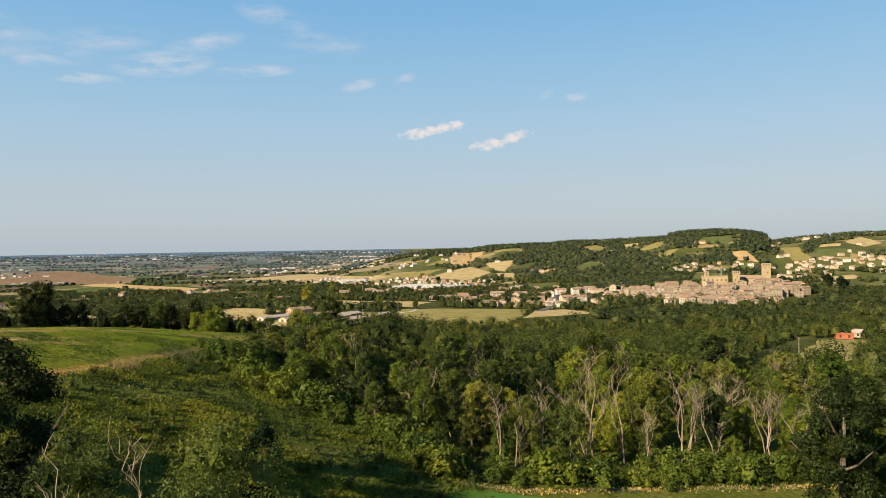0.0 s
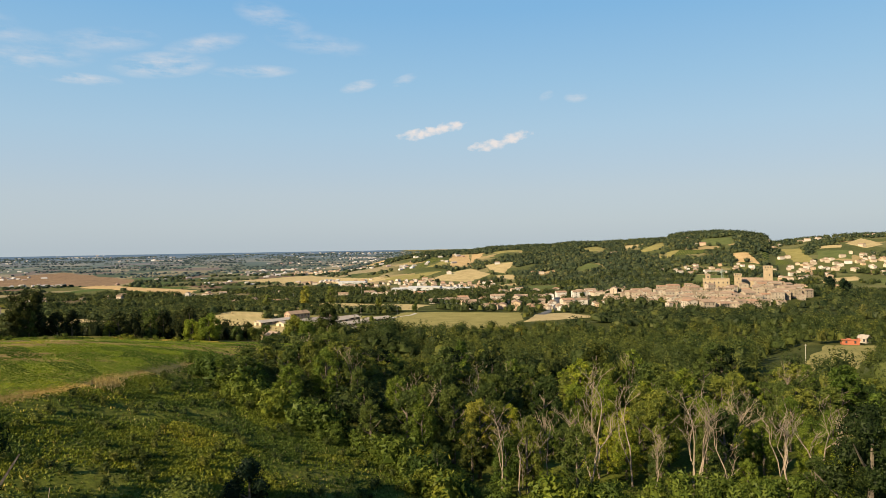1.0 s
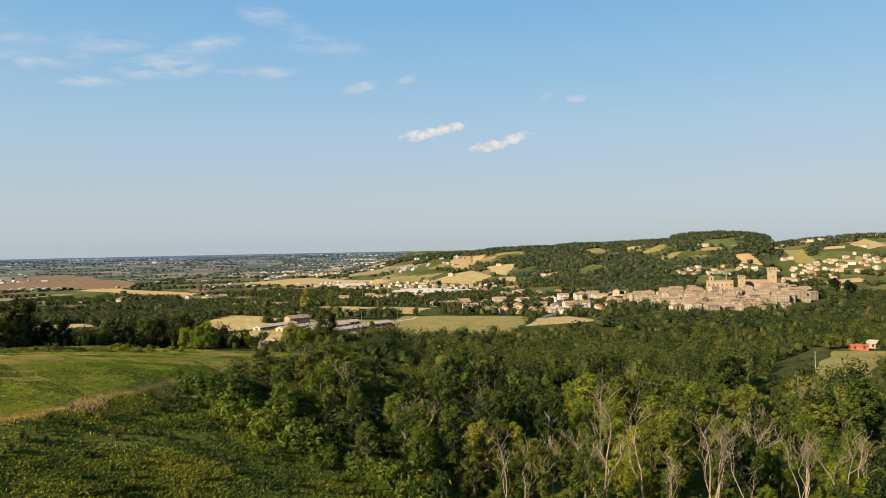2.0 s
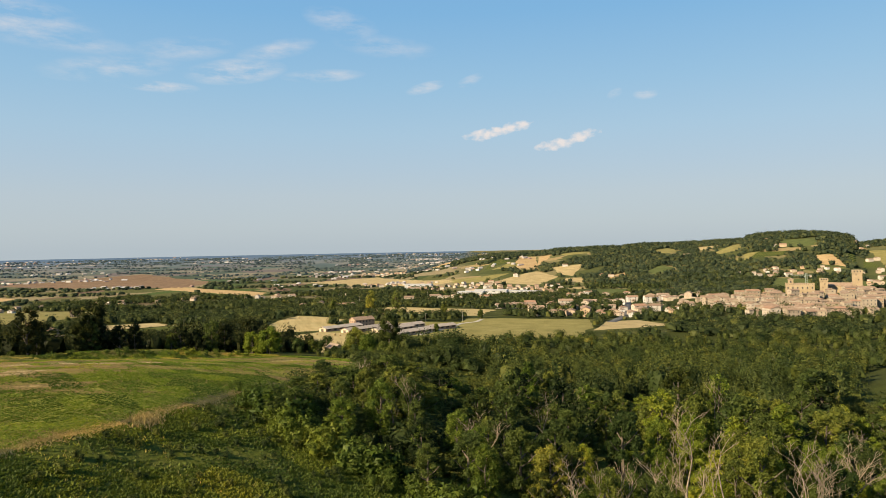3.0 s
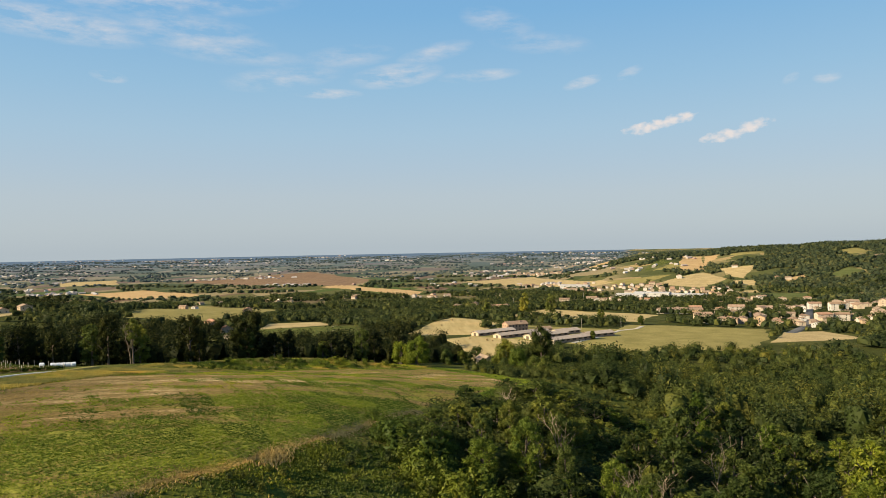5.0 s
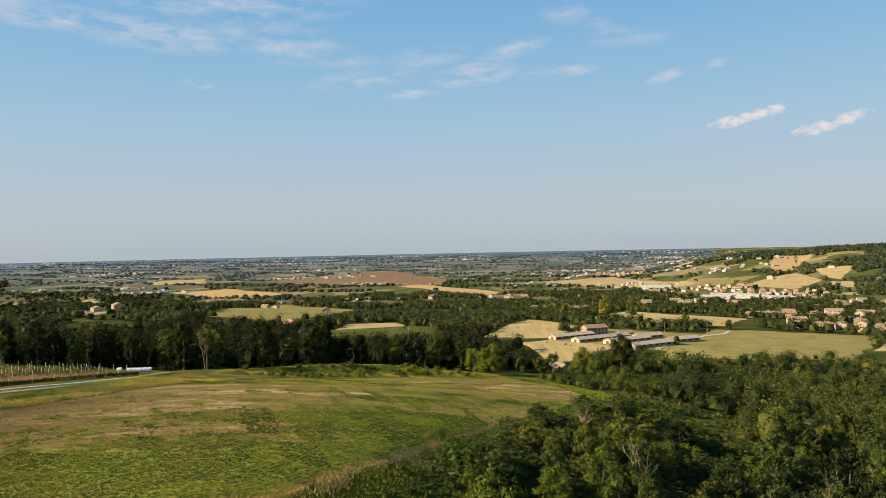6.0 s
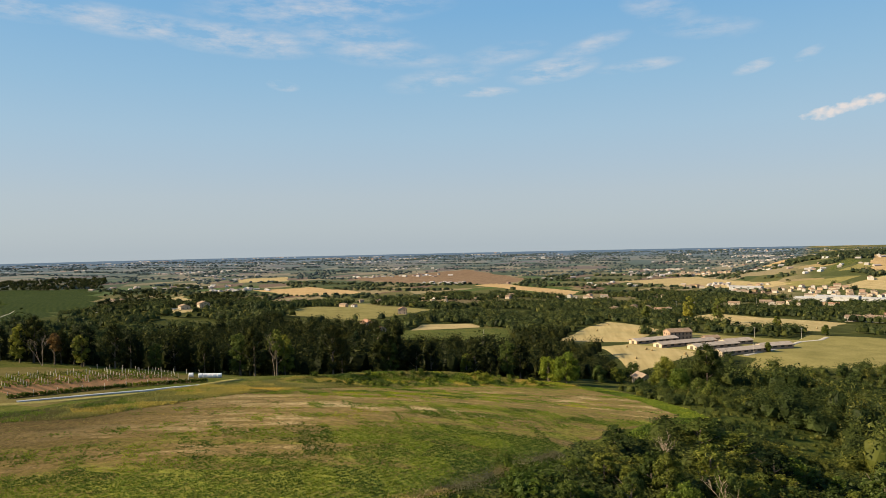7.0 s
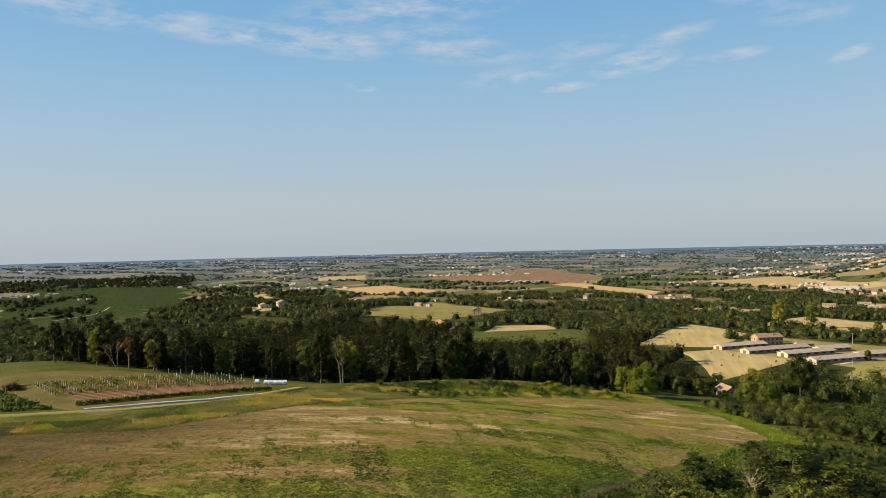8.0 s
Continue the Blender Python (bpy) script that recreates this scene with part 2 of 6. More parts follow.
def stubble_colour(nt, pale=(0.48, 0.375, 0.185), deep=(0.36, 0.275, 0.125), turn=20):
    rows = noise_tex(nt, 0.25, 3, 0.5, (1, 0.08, 1), turn)
    a = ramp(nt, rows, [(0.3, deep), (0.7, pale)])
    b = ramp(nt, noise_tex(nt, 0.02, 5), [(0.3, (0.8, 0.85, 0.8)), (0.7, (1.15, 1.1, 1.05))])
    return mix(nt, 1.0, a, b, "MULTIPLY")


def meadow_colour(nt):
    """Mown field: green regrowth and bleached stubble in long drifts."""
    drift = noise_tex(nt, 0.045, 5, 0.6, (0.35, 1.7, 1), 34)
    blot = noise_tex(nt, 0.16, 7, 0.75, (0.5, 1.5, 1), 34)
    fac = calc(nt, "ADD", calc(nt, "MULTIPLY", drift, 0.48), calc(nt, "MULTIPLY", blot, 0.52))
    geo, xyz = nt.nodes.new("ShaderNodeNewGeometry"), nt.nodes.new("ShaderNodeSeparateXYZ")
    nt.links.new(geo.outputs["Position"], xyz.inputs[0])
    # the damp lower half is green, the crown of the dome dry
    sx = calc(nt, "ADD", xyz.outputs[0], 87.0)
    sy = calc(nt, "SUBTRACT", xyz.outputs[1], 154.0)
    s1 = calc(nt, "SUBTRACT", calc(nt, "MULTIPLY", sx, 0.644), calc(nt, "MULTIPLY", sy, 0.764))
    s2 = calc(nt, "SUBTRACT", calc(nt, "MULTIPLY", sx, 0.967), calc(nt, "MULTIPLY", sy, 0.254))
    damp = calc(nt, "MULTIPLY", calc(nt, "MAXIMUM", s1, s2), 0.004)
    damp = calc(nt, "MINIMUM", calc(nt, "MAXIMUM", damp, -0.03), 0.075)
    damp = calc(nt, "MULTIPLY", damp, calc(nt, "DIVIDE", calc(nt, "SUBTRACT", 212.0, xyz.outputs[1]), 30.0, clamp=True))
    fac = calc(nt, "SUBTRACT", fac, damp)
    col = ramp(nt, fac, [(0.4, (0.24, 0.245, 0.043)), (0.45, (0.215, 0.185, 0.047)), (0.5, (0.21, 0.152, 0.056)), (0.54, (0.26, 0.182, 0.078)), (0.575, (0.4, 0.29, 0.14)), (0.62, (0.56, 0.425, 0.23))])
    # browner and darker towards the vineyard end
    bare = calc(nt, "DIVIDE", calc(nt, "SUBTRACT", -85.0, xyz.outputs[0]), 55.0, clamp=True)
    bare = calc(nt, "MULTIPLY", bare, calc(nt, "DIVIDE", calc(nt, "SUBTRACT", 225.0, xyz.outputs[1]), 80.0, clamp=True))
    bare = calc(nt, "MULTIPLY", bare, calc(nt, "ADD", calc(nt, "MULTIPLY", blot, 1.2), 0.35), clamp=True)
    col = mix(nt, bare, col, (0.09, 0.066, 0.028))
    fine = ramp(nt, noise_tex(nt, 1.1, 6, 0.8), [(0.32, (0.45, 0.5, 0.4)), (0.68, (1.5, 1.42, 1.35))])
    return mix(nt, 1.0, col, fine, "MULTIPLY")


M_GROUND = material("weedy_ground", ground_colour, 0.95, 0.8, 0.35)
M_MEADOW = material("mown_meadow", meadow_colour, 0.95, 1.2, 0.35)
M_STUBBLE = material("wheat_stubble", stubble_colour, 0.95)
M_LEAF = leaf_material("leaves", (0.06, 0.078, 0.016), (0.1, 0.125, 0.024), (0.16, 0.177, 0.042), 0.38)
M_WOODS = leaf_material("far_leaves", (0.04, 0.052, 0.013), (0.07, 0.088, 0.021), (0.115, 0.128, 0.034), 0.33, False)
# shade on the woods' near faces is put into this darker leaf colour
M_SHADEWOOD = leaf_material("shade_dark_wood_leaves", (0.015, 0.02, 0.006), (0.028, 0.035, 0.009), (0.052, 0.057, 0.015), 0.25, False)
# hill and plain foliage, paled and blued to carry the haze in its colour
M_HAZEHILL = leaf_material("hazed_hill_leaves", (0.05, 0.066, 0.036), (0.074, 0.093, 0.048), (0.108, 0.125, 0.062), 0.4, False)
M_VALLEY = leaf_material("valley_leaves", (0.034, 0.045, 0.016), (0.06, 0.076, 0.025), (0.108, 0.122, 0.04), 0.35, False)
M_BARK = material("bark", lambda nt: ramp(nt, noise_tex(nt, 3.0, 5), [(0.3, (0.07, 0.055, 0.04)), (0.7, (0.2, 0.165, 0.125))]), 0.95, 6.0, 0.03)
M_DEAD = material("dead_wood", lambda nt: ramp(nt, noise_tex(nt, 2.0, 5), [(0.3, (0.2, 0.155, 0.11)), (0.7, (0.38, 0.3, 0.215))]), 0.95)


def plain_colour(a, b, scale=0.06, detail=5):
    return lambda nt: mix(nt, 1.0, ramp(nt, noise_tex(nt, scale, detail), [(0.3, a), (0.7, b)]), ramp(nt, noise_tex(nt, scale * 14, 4, 0.7), [(0.3, (0.75, 0.75, 0.75)), (0.7, (1.25, 1.25, 1.2))]), "MULTIPLY")


def object_tint(stops):
    """A colour that differs from object to object, with stains."""
    def make(nt):
        info = nt.nodes.new("ShaderNodeObjectInfo")
        col = ramp(nt, info.outputs["Random"], stops)
        return mix(nt, 1.0, col, ramp(nt, noise_tex(nt, 0.35, 5), [(0.3, (0.78, 0.76, 0.74)), (0.65, (1.05, 1.05, 1.05))]), "MULTIPLY")
    return make


def row_colour(leaf, soil, turn, pitch):
    """Crop rows: leaf on soil."""
    def make(nt):
        geo, mp, wave = nt.nodes.new("ShaderNodeNewGeometry"), nt.nodes.new("ShaderNodeMapping"), nt.nodes.new("ShaderNodeTexWave")
        mp.inputs["Rotation"].default_value = (0, 0, radians(turn))
        nt.links.new(geo.outputs["Position"], mp.inputs[0])
        nt.links.new(mp.outputs[0], wave.inputs["Vector"])
        wave.inputs["Scale"].default_value, wave.inputs["Distortion"].default_value = 0.314 / pitch, 0.6
        col = ramp(nt, wave.outputs["Fac"], [(0.3, soil), (0.6, leaf)])
        return mix(nt, 1.0, col, ramp(nt, noise_tex(nt, 0.05, 5), [(0.3, (0.75, 0.8, 0.75)), (0.7, (1.2, 1.15, 1.1))]), "MULTIPLY")
    return make


M_TILLED = material("tilled_earth", plain_colour((0.17, 0.11, 0.07), (0.25, 0.17, 0.105)), 0.95)
M_FALLOW = material("fallow_grass", plain_colour((0.105, 0.09, 0.028), (0.17, 0.135, 0.05), 0.12), 0.95, 1.2, 0.2)
M_TAN = material("ripe_field", plain_colour((0.34, 0.26, 0.125), (0.46, 0.355, 0.18)), 0.95)
M_ORANGE = material("bare_clay_field", plain_colour((0.4, 0.265, 0.125), (0.5, 0.35, 0.175)), 0.95)
M_OLIVE = material("dry_pasture", plain_colour((0.2, 0.175, 0.06), (0.29, 0.245, 0.09)), 0.95)
M_GREEN = material("green_pasture", plain_colour((0.08, 0.098, 0.032), (0.12, 0.135, 0.048)), 0.95)
M_VINES = material("vineyard_slope", row_colour((0.035, 0.06, 0.013), (0.15, 0.145, 0.042), 35, 5.0), 0.95)
M_VINEDARK = material("dark_vineyard", row_colour((0.014, 0.028, 0.006), (0.055, 0.07, 0.018), -20, 14.0), 0.95)
M_CROP = material("young_crop", row_colour((0.07, 0.2, 0.03), (0.1, 0.17, 0.036), 80, 0.8), 0.95, 1.5, 0.1)
M_SOIL = material("ploughed_rows", row_colour((0.10, 0.075, 0.04), (0.3, 0.155, 0.085), 20, 2.4), 0.95, 1.5, 0.1)
M_ROAD = material("pale_gravel", plain_colour((0.4, 0.36, 0.3), (0.52, 0.48, 0.41), 0.3), 0.95)
M_ASPHALT = material("road_asphalt", plain_colour((0.11, 0.11, 0.11), (0.17, 0.165, 0.16), 0.3), 0.9)
M_WEED = leaf_material("weeds", (0.082, 0.11, 0.013), (0.12, 0.152, 0.018), (0.165, 0.188, 0.029), 0.35, False)
M_EDGE = leaf_material("bramble_leaves", (0.06, 0.085, 0.013), (0.11, 0.145, 0.02), (0.17, 0.2, 0.035), 0.4, False)
M_REGROWTH = leaf_material("meadow_regrowth", (0.09, 0.14, 0.014), (0.165, 0.22, 0.022), (0.26, 0.3, 0.043), 0.45, False)
M_DRY = leaf_material("dry_grass", (0.3, 0.225, 0.09), (0.4, 0.305, 0.135), (0.5, 0.39, 0.19), 0.3, False)
M_STRAW = leaf_material("yellowing_grass", (0.24, 0.21, 0.05), (0.3, 0.26, 0.07), (0.37, 0.315, 0.1), 0.4, False)
M_SERE = leaf_material("sere_grass", (0.15, 0.13, 0.038), (0.2, 0.17, 0.055), (0.26, 0.21, 0.08), 0.3, False)
M_BRIGHT = leaf_material("bright_leaves", (0.07, 0.1, 0.011), (0.145, 0.185, 0.02), (0.25, 0.275, 0.042), 0.4)
M_WALNUT = leaf_material("walnut_leaves", (0.11, 0.14, 0.012), (0.2, 0.24, 0.022), (0.32, 0.35, 0.05), 0.4)
M_POPLAR = leaf_material("poplar_leaves", (0.14, 0.15, 0.028), (0.2, 0.205, 0.04), (0.27, 0.26, 0.06), 0.4)
# leaf colour darkened to stand for the shade of neighbouring trees
M_SHADELEAF = leaf_material("shade_dark_leaves", (0.014, 0.022, 0.006), (0.026, 0.038, 0.009), (0.05, 0.064, 0.016), 0.2)
M_CONIFER = leaf_material("conifer_needles", (0.014, 0.026, 0.012), (0.026, 0.042, 0.018), (0.045, 0.062, 0.026), 0.1)
M_RUST = leaf_material("withered_leaves", (0.08, 0.05, 0.022), (0.13, 0.08, 0.034), (0.18, 0.115, 0.05), 0.25)
M_STONE = material("castle_brick", lambda nt: mix(nt, 1.0, ramp(nt, noise_tex(nt, 0.12, 6), [(0.3, (0.33, 0.25, 0.155)), (0.7, (0.42, 0.33, 0.215))]), ramp(nt, noise_tex(nt, 1.6, 5, 0.7), [(0.3, (0.8, 0.79, 0.78)), (0.7, (1.12, 1.12, 1.1))]), "MULTIPLY"), 0.95)
M_PLASTER = material("old_town_plaster", object_tint([(0.0, (0.3, 0.24, 0.17)), (0.3, (0.4, 0.33, 0.245)), (0.55, (0.33, 0.27, 0.2)), (0.8, (0.48, 0.42, 0.34)), (1.0, (0.34, 0.265, 0.185))]), 0.95)
M_PAINT = material("house_paint", object_tint([(0.0, (0.6, 0.56, 0.49)), (0.25, (0.5, 0.41, 0.3)), (0.45, (0.66, 0.63, 0.58)), (0.65, (0.54, 0.38, 0.23)), (0.85, (0.55, 0.47, 0.36)), (1.0, (0.44, 0.29, 0.21))]), 0.9)
M_TILES = material("clay_roof_tiles", object_tint([(0.0, (0.29, 0.205, 0.14)), (0.4, (0.35, 0.25, 0.175)), (0.75, (0.31, 0.235, 0.17)), (1.0, (0.38, 0.225, 0.145))]), 0.95)
M_SALMON = material("salmon_roof_tiles", object_tint([(0.0, (0.38, 0.21, 0.135)), (1.0, (0.42, 0.25, 0.165))]), 0.95)
M_ASBESTOS = material("weathered_sheet_roof", object_tint([(0.0, (0.36, 0.3, 0.245)), (0.5, (0.43, 0.37, 0.31)), (1.0, (0.38, 0.31, 0.25))]), 0.95)
M_BRICK = material("farm_brick", object_tint([(0.0, (0.4, 0.27, 0.19)), (1.0, (0.46, 0.33, 0.24))]), 0.95)
M_CREAM = material("cream_plaster", object_tint([(0.0, (0.5, 0.4, 0.28)), (1.0, (0.58, 0.49, 0.36))]), 0.9)
M_SHEDWHITE = material("white_sheet_metal", object_tint([(0.0, (0.38, 0.39, 0.39)), (1.0, (0.52, 0.51, 0.49))]), 0.7)
M_GLASS = material("dark_window", (0.035, 0.038, 0.042), 0.15)
M_SHEET = material("dirty_plastic_sheet", plain_colour((0.3, 0.3, 0.3), (0.46, 0.46, 0.45), 0.4), 0.5)
M_FILM = material("white_bale_film", lambda nt: ramp(nt, noise_tex(nt, 1.5, 4), [(0.3, (0.66, 0.68, 0.7)), (0.7, (0.8, 0.81, 0.82))]), 0.4)
M_HAY = material("pressed_hay", plain_colour((0.3, 0.22, 0.11), (0.4, 0.31, 0.16), 1.5), 0.95)
M_POST = material("grey_post", plain_colour((0.42, 0.38, 0.32), (0.55, 0.51, 0.45), 2.0), 0.9)
M_RED = material("red_metal_roof", object_tint([(0.0, (0.42, 0.13, 0.06)), (1.0, (0.46, 0.16, 0.08))]), 0.7)
M_CRANE = material("crane_paint", (0.19, 0.22, 0.19), 0.6)
M_FARHOUSE = material("far_walls", lambda nt: ramp(nt, nt.nodes.new("ShaderNodeNewGeometry").outputs["Random Per Island"], [(0.0, (0.34, 0.31, 0.28)), (0.35, (0.46, 0.43, 0.39)), (0.6, (0.3, 0.2, 0.16)), (0.8, (0.55, 0.54, 0.53)), (1.0, (0.4, 0.33, 0.27))]), 0.9)
# leaves for the far plain, with blue-grey haze mixed into their colour
M_HAZEWOOD = leaf_material("hazed_distant_leaves", (0.055, 0.078, 0.09), (0.072, 0.098, 0.108), (0.095, 0.12, 0.125), 0.1, False)

# ---- the lie of the land ----


def sstep(a, b, v):
    k = np.clip((np.asarray(v, float) - a) / (b - a), 0, 1)
    return k * k * (3 - 2 * k)


PLAIN_R = [0, 150, 300, 450, 650, 900, 1200, 1500, 2000, 2600, 3500, 4950, 9000]
PLAIN_Z = [58, 57, 50, 43, 35, 27, 19, 14.5, 20, 30, 48, 70, 130]
RIDGE_AZ = [-9, -5, -3, -0.6, 2.8, 4.8, 9.1, 10.3, 13.8, 15.2, 17.9, 18.6, 20.4, 21.5, 23.2, 24.3, 24.9, 25.2, 26.3, 28.5, 30.2, 45, 70, 110]
RIDGE_EL = [-2.2, -1.6, -1.1, -0.68, -0.58, -0.33, -0.22, -0.1, -0.04, 0.02, 0.15, 0.4, 0.5, 0.52, 0.44, 0.28, 0.05, -0.3, -0.14, 0.06, 0.2, 0.3, 0.0, -2.0]


def bump(x, y, cx, cy, high, wide, deep=None, turn=0.0):
    c, s = math.cos(radians(turn)), math.sin(radians(turn))
    u, v = (x - cx) * c + (y - cy) * s, -(x - cx) * s + (y - cy) * c
    return high * np.exp(-((u / wide) ** 2 + (v / (deep or wide)) ** 2))


# the foot of the wood that ends the domed field
HEDGE = [(-330, 178), (-256, 186), (-226, 200), (-204, 224), (-178, 238), (-168, 262), (-150, 285), (-128, 306), (-106, 322), (-92, 330), (-70, 345)]


def hedge_dist(x, y):
    hx, hy = zip(*HEDGE)
    return y - np.interp(x, hx, hy)


def land(x, y):
    """The height of the ground."""
    x, y = np.asarray(x, float), np.asarray(y, float)
    r, az = np.hypot(x, y), np.degrees(np.arctan2(x, y))
    plain = np.interp(r, PLAIN_R, PLAIN_Z)
    z = plain + 0 * x
    # the hills beyond the old town
    top = 100 + 2100 * np.tan(np.radians(np.interp(az, RIDGE_AZ, RIDGE_EL))) - np.interp(2100, PLAIN_R, PLAIN_Z)
    fold = 1 + 0.05 * np.sin(az * 1.1 + r * 0.004) * sstep(1300, 1700, r) * (1 - sstep(1900, 2100, r))
    z = z + np.maximum(top, 0) * sstep(1230, 2120, r) * (1 - sstep(2150, 3400, r)) * fold
    # the mound of the old town, the spur with the vineyards, the farm's rise
    z = z + bump(x, y, 400, 925, 17, 170, 110, -24)
    z = z + bump(x, y, -730, 650, 22, 300, 200, 40)
    z = z + bump(x, y, -150, 760, 3, 160, 90)
    # the stream's cut below the farm
    z = z - 12 * np.exp(-(((r - 440) / 85) ** 2)) * (1 - sstep(3, 15, az)) * sstep(-60, -30, az)
    z = z - 8 * np.exp(-(((r - 500) / 120) ** 2)) * sstep(3, 15, az) * (1 - sstep(24, 28, az))
    # the domed field above the valley
    dx, dy = x + 105, y - 128
    far = np.abs(dy)
    dome = 82.3 - np.where(far < 122, 0.00085 * far**2, 12.65 + 0.12 * (far - 122)) - 0.0002 * np.minimum(dx, 0) ** 2 - (0.0004 + 0.0016 * (1 - sstep(180, 250, y))) * np.clip(dx, 0, 52) ** 2
    dome = dome + bump(x, y, -285, 195, 5.5, 80, 75)
    late = np.maximum(y - 140, 0)
    w = (1 - sstep(-72 + 0.2 * late, 20 + 0.08 * late, x)) * (1 - sstep(12, 125, hedge_dist(x, y))) * sstep(-480, -320, x)
    # the grassy bank at the meadow's far headland
    side = x - np.interp(y, [128, 150, 164, 185, 218, 263, 290, 315], [-186, -170, -161, -158, -160, -152, -130, -92])
    dome = dome + np.interp(y, [160, 185, 212, 240, 270, 292, 312], [0, 0.5, 0.8, 2.0, 3.2, 3.0, 0.6]) * np.exp(-(((side + 6) / 11.0) ** 2))
    return z + (dome - z) * w + 0.5 * np.sin(x * 0.031 + 1) * np.sin(y * 0.027) * sstep(60, 200, r)

# ---- building helpers ----


def mesh_from(name, verts, faces, mat, smooth=False):
    """A mesh from arrays of corners and of triangles or quads."""
    me = bpy.data.meshes.new(name)
    verts, faces = np.asarray(verts, np.float32), np.asarray(faces, np.int32)
    n, k = faces.shape
    me.vertices.add(len(verts))
    me.vertices.foreach_set("co", verts.ravel())
    me.loops.add(n * k)
    me.loops.foreach_set("vertex_index", faces.ravel())
    me.polygons.add(n)
    me.polygons.foreach_set("loop_start", np.arange(0, n * k, k, dtype=np.int32))
    me.polygons.foreach_set("use_smooth", np.full(n, smooth))
    me.update(calc_edges=True)
    me.validate()
    me.materials.append(mat)
    return me


def part(name, bm, mat, parent, label=""):
    """A bmesh, or a mesh, as one mesh object under a thing or a part."""
    if isinstance(bm, bmesh.types.BMesh):
        me = bpy.data.meshes.new(name)
        bm.to_mesh(me)
        bm.free()
        me.materials.append(mat)
    else:
        me = bm
    ob = new(name, me)
    ob.parent = parent
    return tagged(ob, label)


def stand(x, y, sink=0.0):
    return float(land(x, y)) - sink


# ---- the ground ----
def build_ground():
    rings = np.concatenate([np.arange(0, 60, 6), np.arange(60, 480, 3.2), np.geomspace(480, 4950, 190)])
    az = np.radians(np.concatenate([np.arange(-180, -78, 3.0), np.arange(-78, 42, 0.5), np.arange(42, 180.1, 3.0)]))
    rr, aa = np.meshgrid(rings, az, indexing="ij")
    x, y = rr * np.sin(aa), rr * np.cos(aa)
    verts = np.stack([x, y, land(x, y)], -1).reshape(-1, 3)
    m, n = rr.shape
    i, j = np.meshgrid(np.arange(m - 1), np.arange(n - 1), indexing="ij")
    k = (i * n + j).ravel()
    faces = np.stack([k, k + n, k + n + 1, k + 1], -1)
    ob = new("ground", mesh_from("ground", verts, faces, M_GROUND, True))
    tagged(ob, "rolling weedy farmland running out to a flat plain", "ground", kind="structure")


build_ground()


def field(name, corners, mat, label, lift=0.25, nu=40, nv=40, category="field"):
    """A plot draped on the land between four corners, with slightly ragged borders."""
    a, b, c, d = [np.array(p, float) for p in corners]
    u, v = np.meshgrid(np.linspace(0, 1, nu), np.linspace(0, 1, nv), indexing="ij")
    u, v = u[..., None], v[..., None]
    p = a * (1 - u) * (1 - v) + b * u * (1 - v) + c * u * v + d * (1 - u) * v
    wob = 0.012 * np.linalg.norm(c - a)
    p = p + wob * np.stack([np.sin(p[..., 1] * 0.05) + 0.5 * np.sin(p[..., 1] * 0.17), np.sin(p[..., 0] * 0.043 + 2) + 0.5 * np.sin(p[..., 0] * 0.15)], -1)
    z = land(p[..., 0], p[..., 1]) + lift
    edge = (u[..., 0] == 0) | (u[..., 0] == 1) | (v[..., 0] == 0) | (v[..., 0] == 1)
    z = np.where(edge, z - lift - 0.3, z)
    verts = np.concatenate([p, z[..., None]], -1).reshape(-1, 3)
    i, j = np.meshgrid(np.arange(nu - 1), np.arange(nv - 1), indexing="ij")
    k = (i * nv + j).ravel()
    ob = new(name, mesh_from(name, verts, np.stack([k, k + nv, k + nv + 1, k + 1], -1), mat, True))
    return tagged(ob, label, category, kind="structure")

# ---- trees ----
ICO = {}


def ico(level):
    if level not in ICO:
        bm = bmesh.new()
        bmesh.ops.create_icosphere(bm, subdivisions=level, radius=1.0)
        ICO[level] = (np.array([v.co[:] for v in bm.verts]), np.array([[v.index for v in f.verts] for f in bm.faces]))
        bm.free()
    return ICO[level]


def join(pieces):
    """Joins (verts, faces) pairs."""
    vs, fs, n = [], [], 0
    for v, f in pieces:
        vs.append(v), fs.append(f + n)
        n += len(v)
    return np.concatenate(vs), np.concatenate(fs)


def foliage(rng, lobes, clumps, size, level=1, core=0.66):
    """Leaf clumps on the outside of lumpy lobes, each lobe (centre, radii), as triangles."""
    out = []
    sizes = np.array([np.prod(r) ** (2 / 3) for _, r in lobes])
    for (c, r), share in zip(lobes, sizes / sizes.sum()):
        c, r = np.array(c), np.array(r)
        if level:
            v, f = ico(level)
            v = v * (core + 0.16 * rng.standard_normal((len(v), 1)) * 0.8) * r + c
            out.append((v, f))
        n = max(8, int(2.3 * clumps * share))
        d = rng.standard_normal((n, 3))
        d /= np.linalg.norm(d, axis=1, keepdims=True)
        d[:, 2] = np.where(d[:, 2] < -0.55, -d[:, 2], d[:, 2])
        p = c + d * r * (0.66 + 0.56 * rng.random((n, 1)) ** 1.3)
        nrm = d + 0.6 * rng.standard_normal((n, 3))
        nrm /= np.linalg.norm(nrm, axis=1, keepdims=True)
        t = np.cross(nrm, rng.standard_normal((n, 3)))
        t /= np.linalg.norm(t, axis=1, keepdims=True)
        b = np.cross(nrm, t)
        s = 0.78 * size * (0.55 + 0.9 * rng.random((n, 1)))
        v = np.stack([p - t * s * 0.9 + b * s * 0.25, p + b * s * 0.75 + t * s * 0.1, p + t * s - b * s * 0.45], 1).reshape(-1, 3)
        out.append((v, np.arange(3 * n).reshape(-1, 3)))
    return join(out)


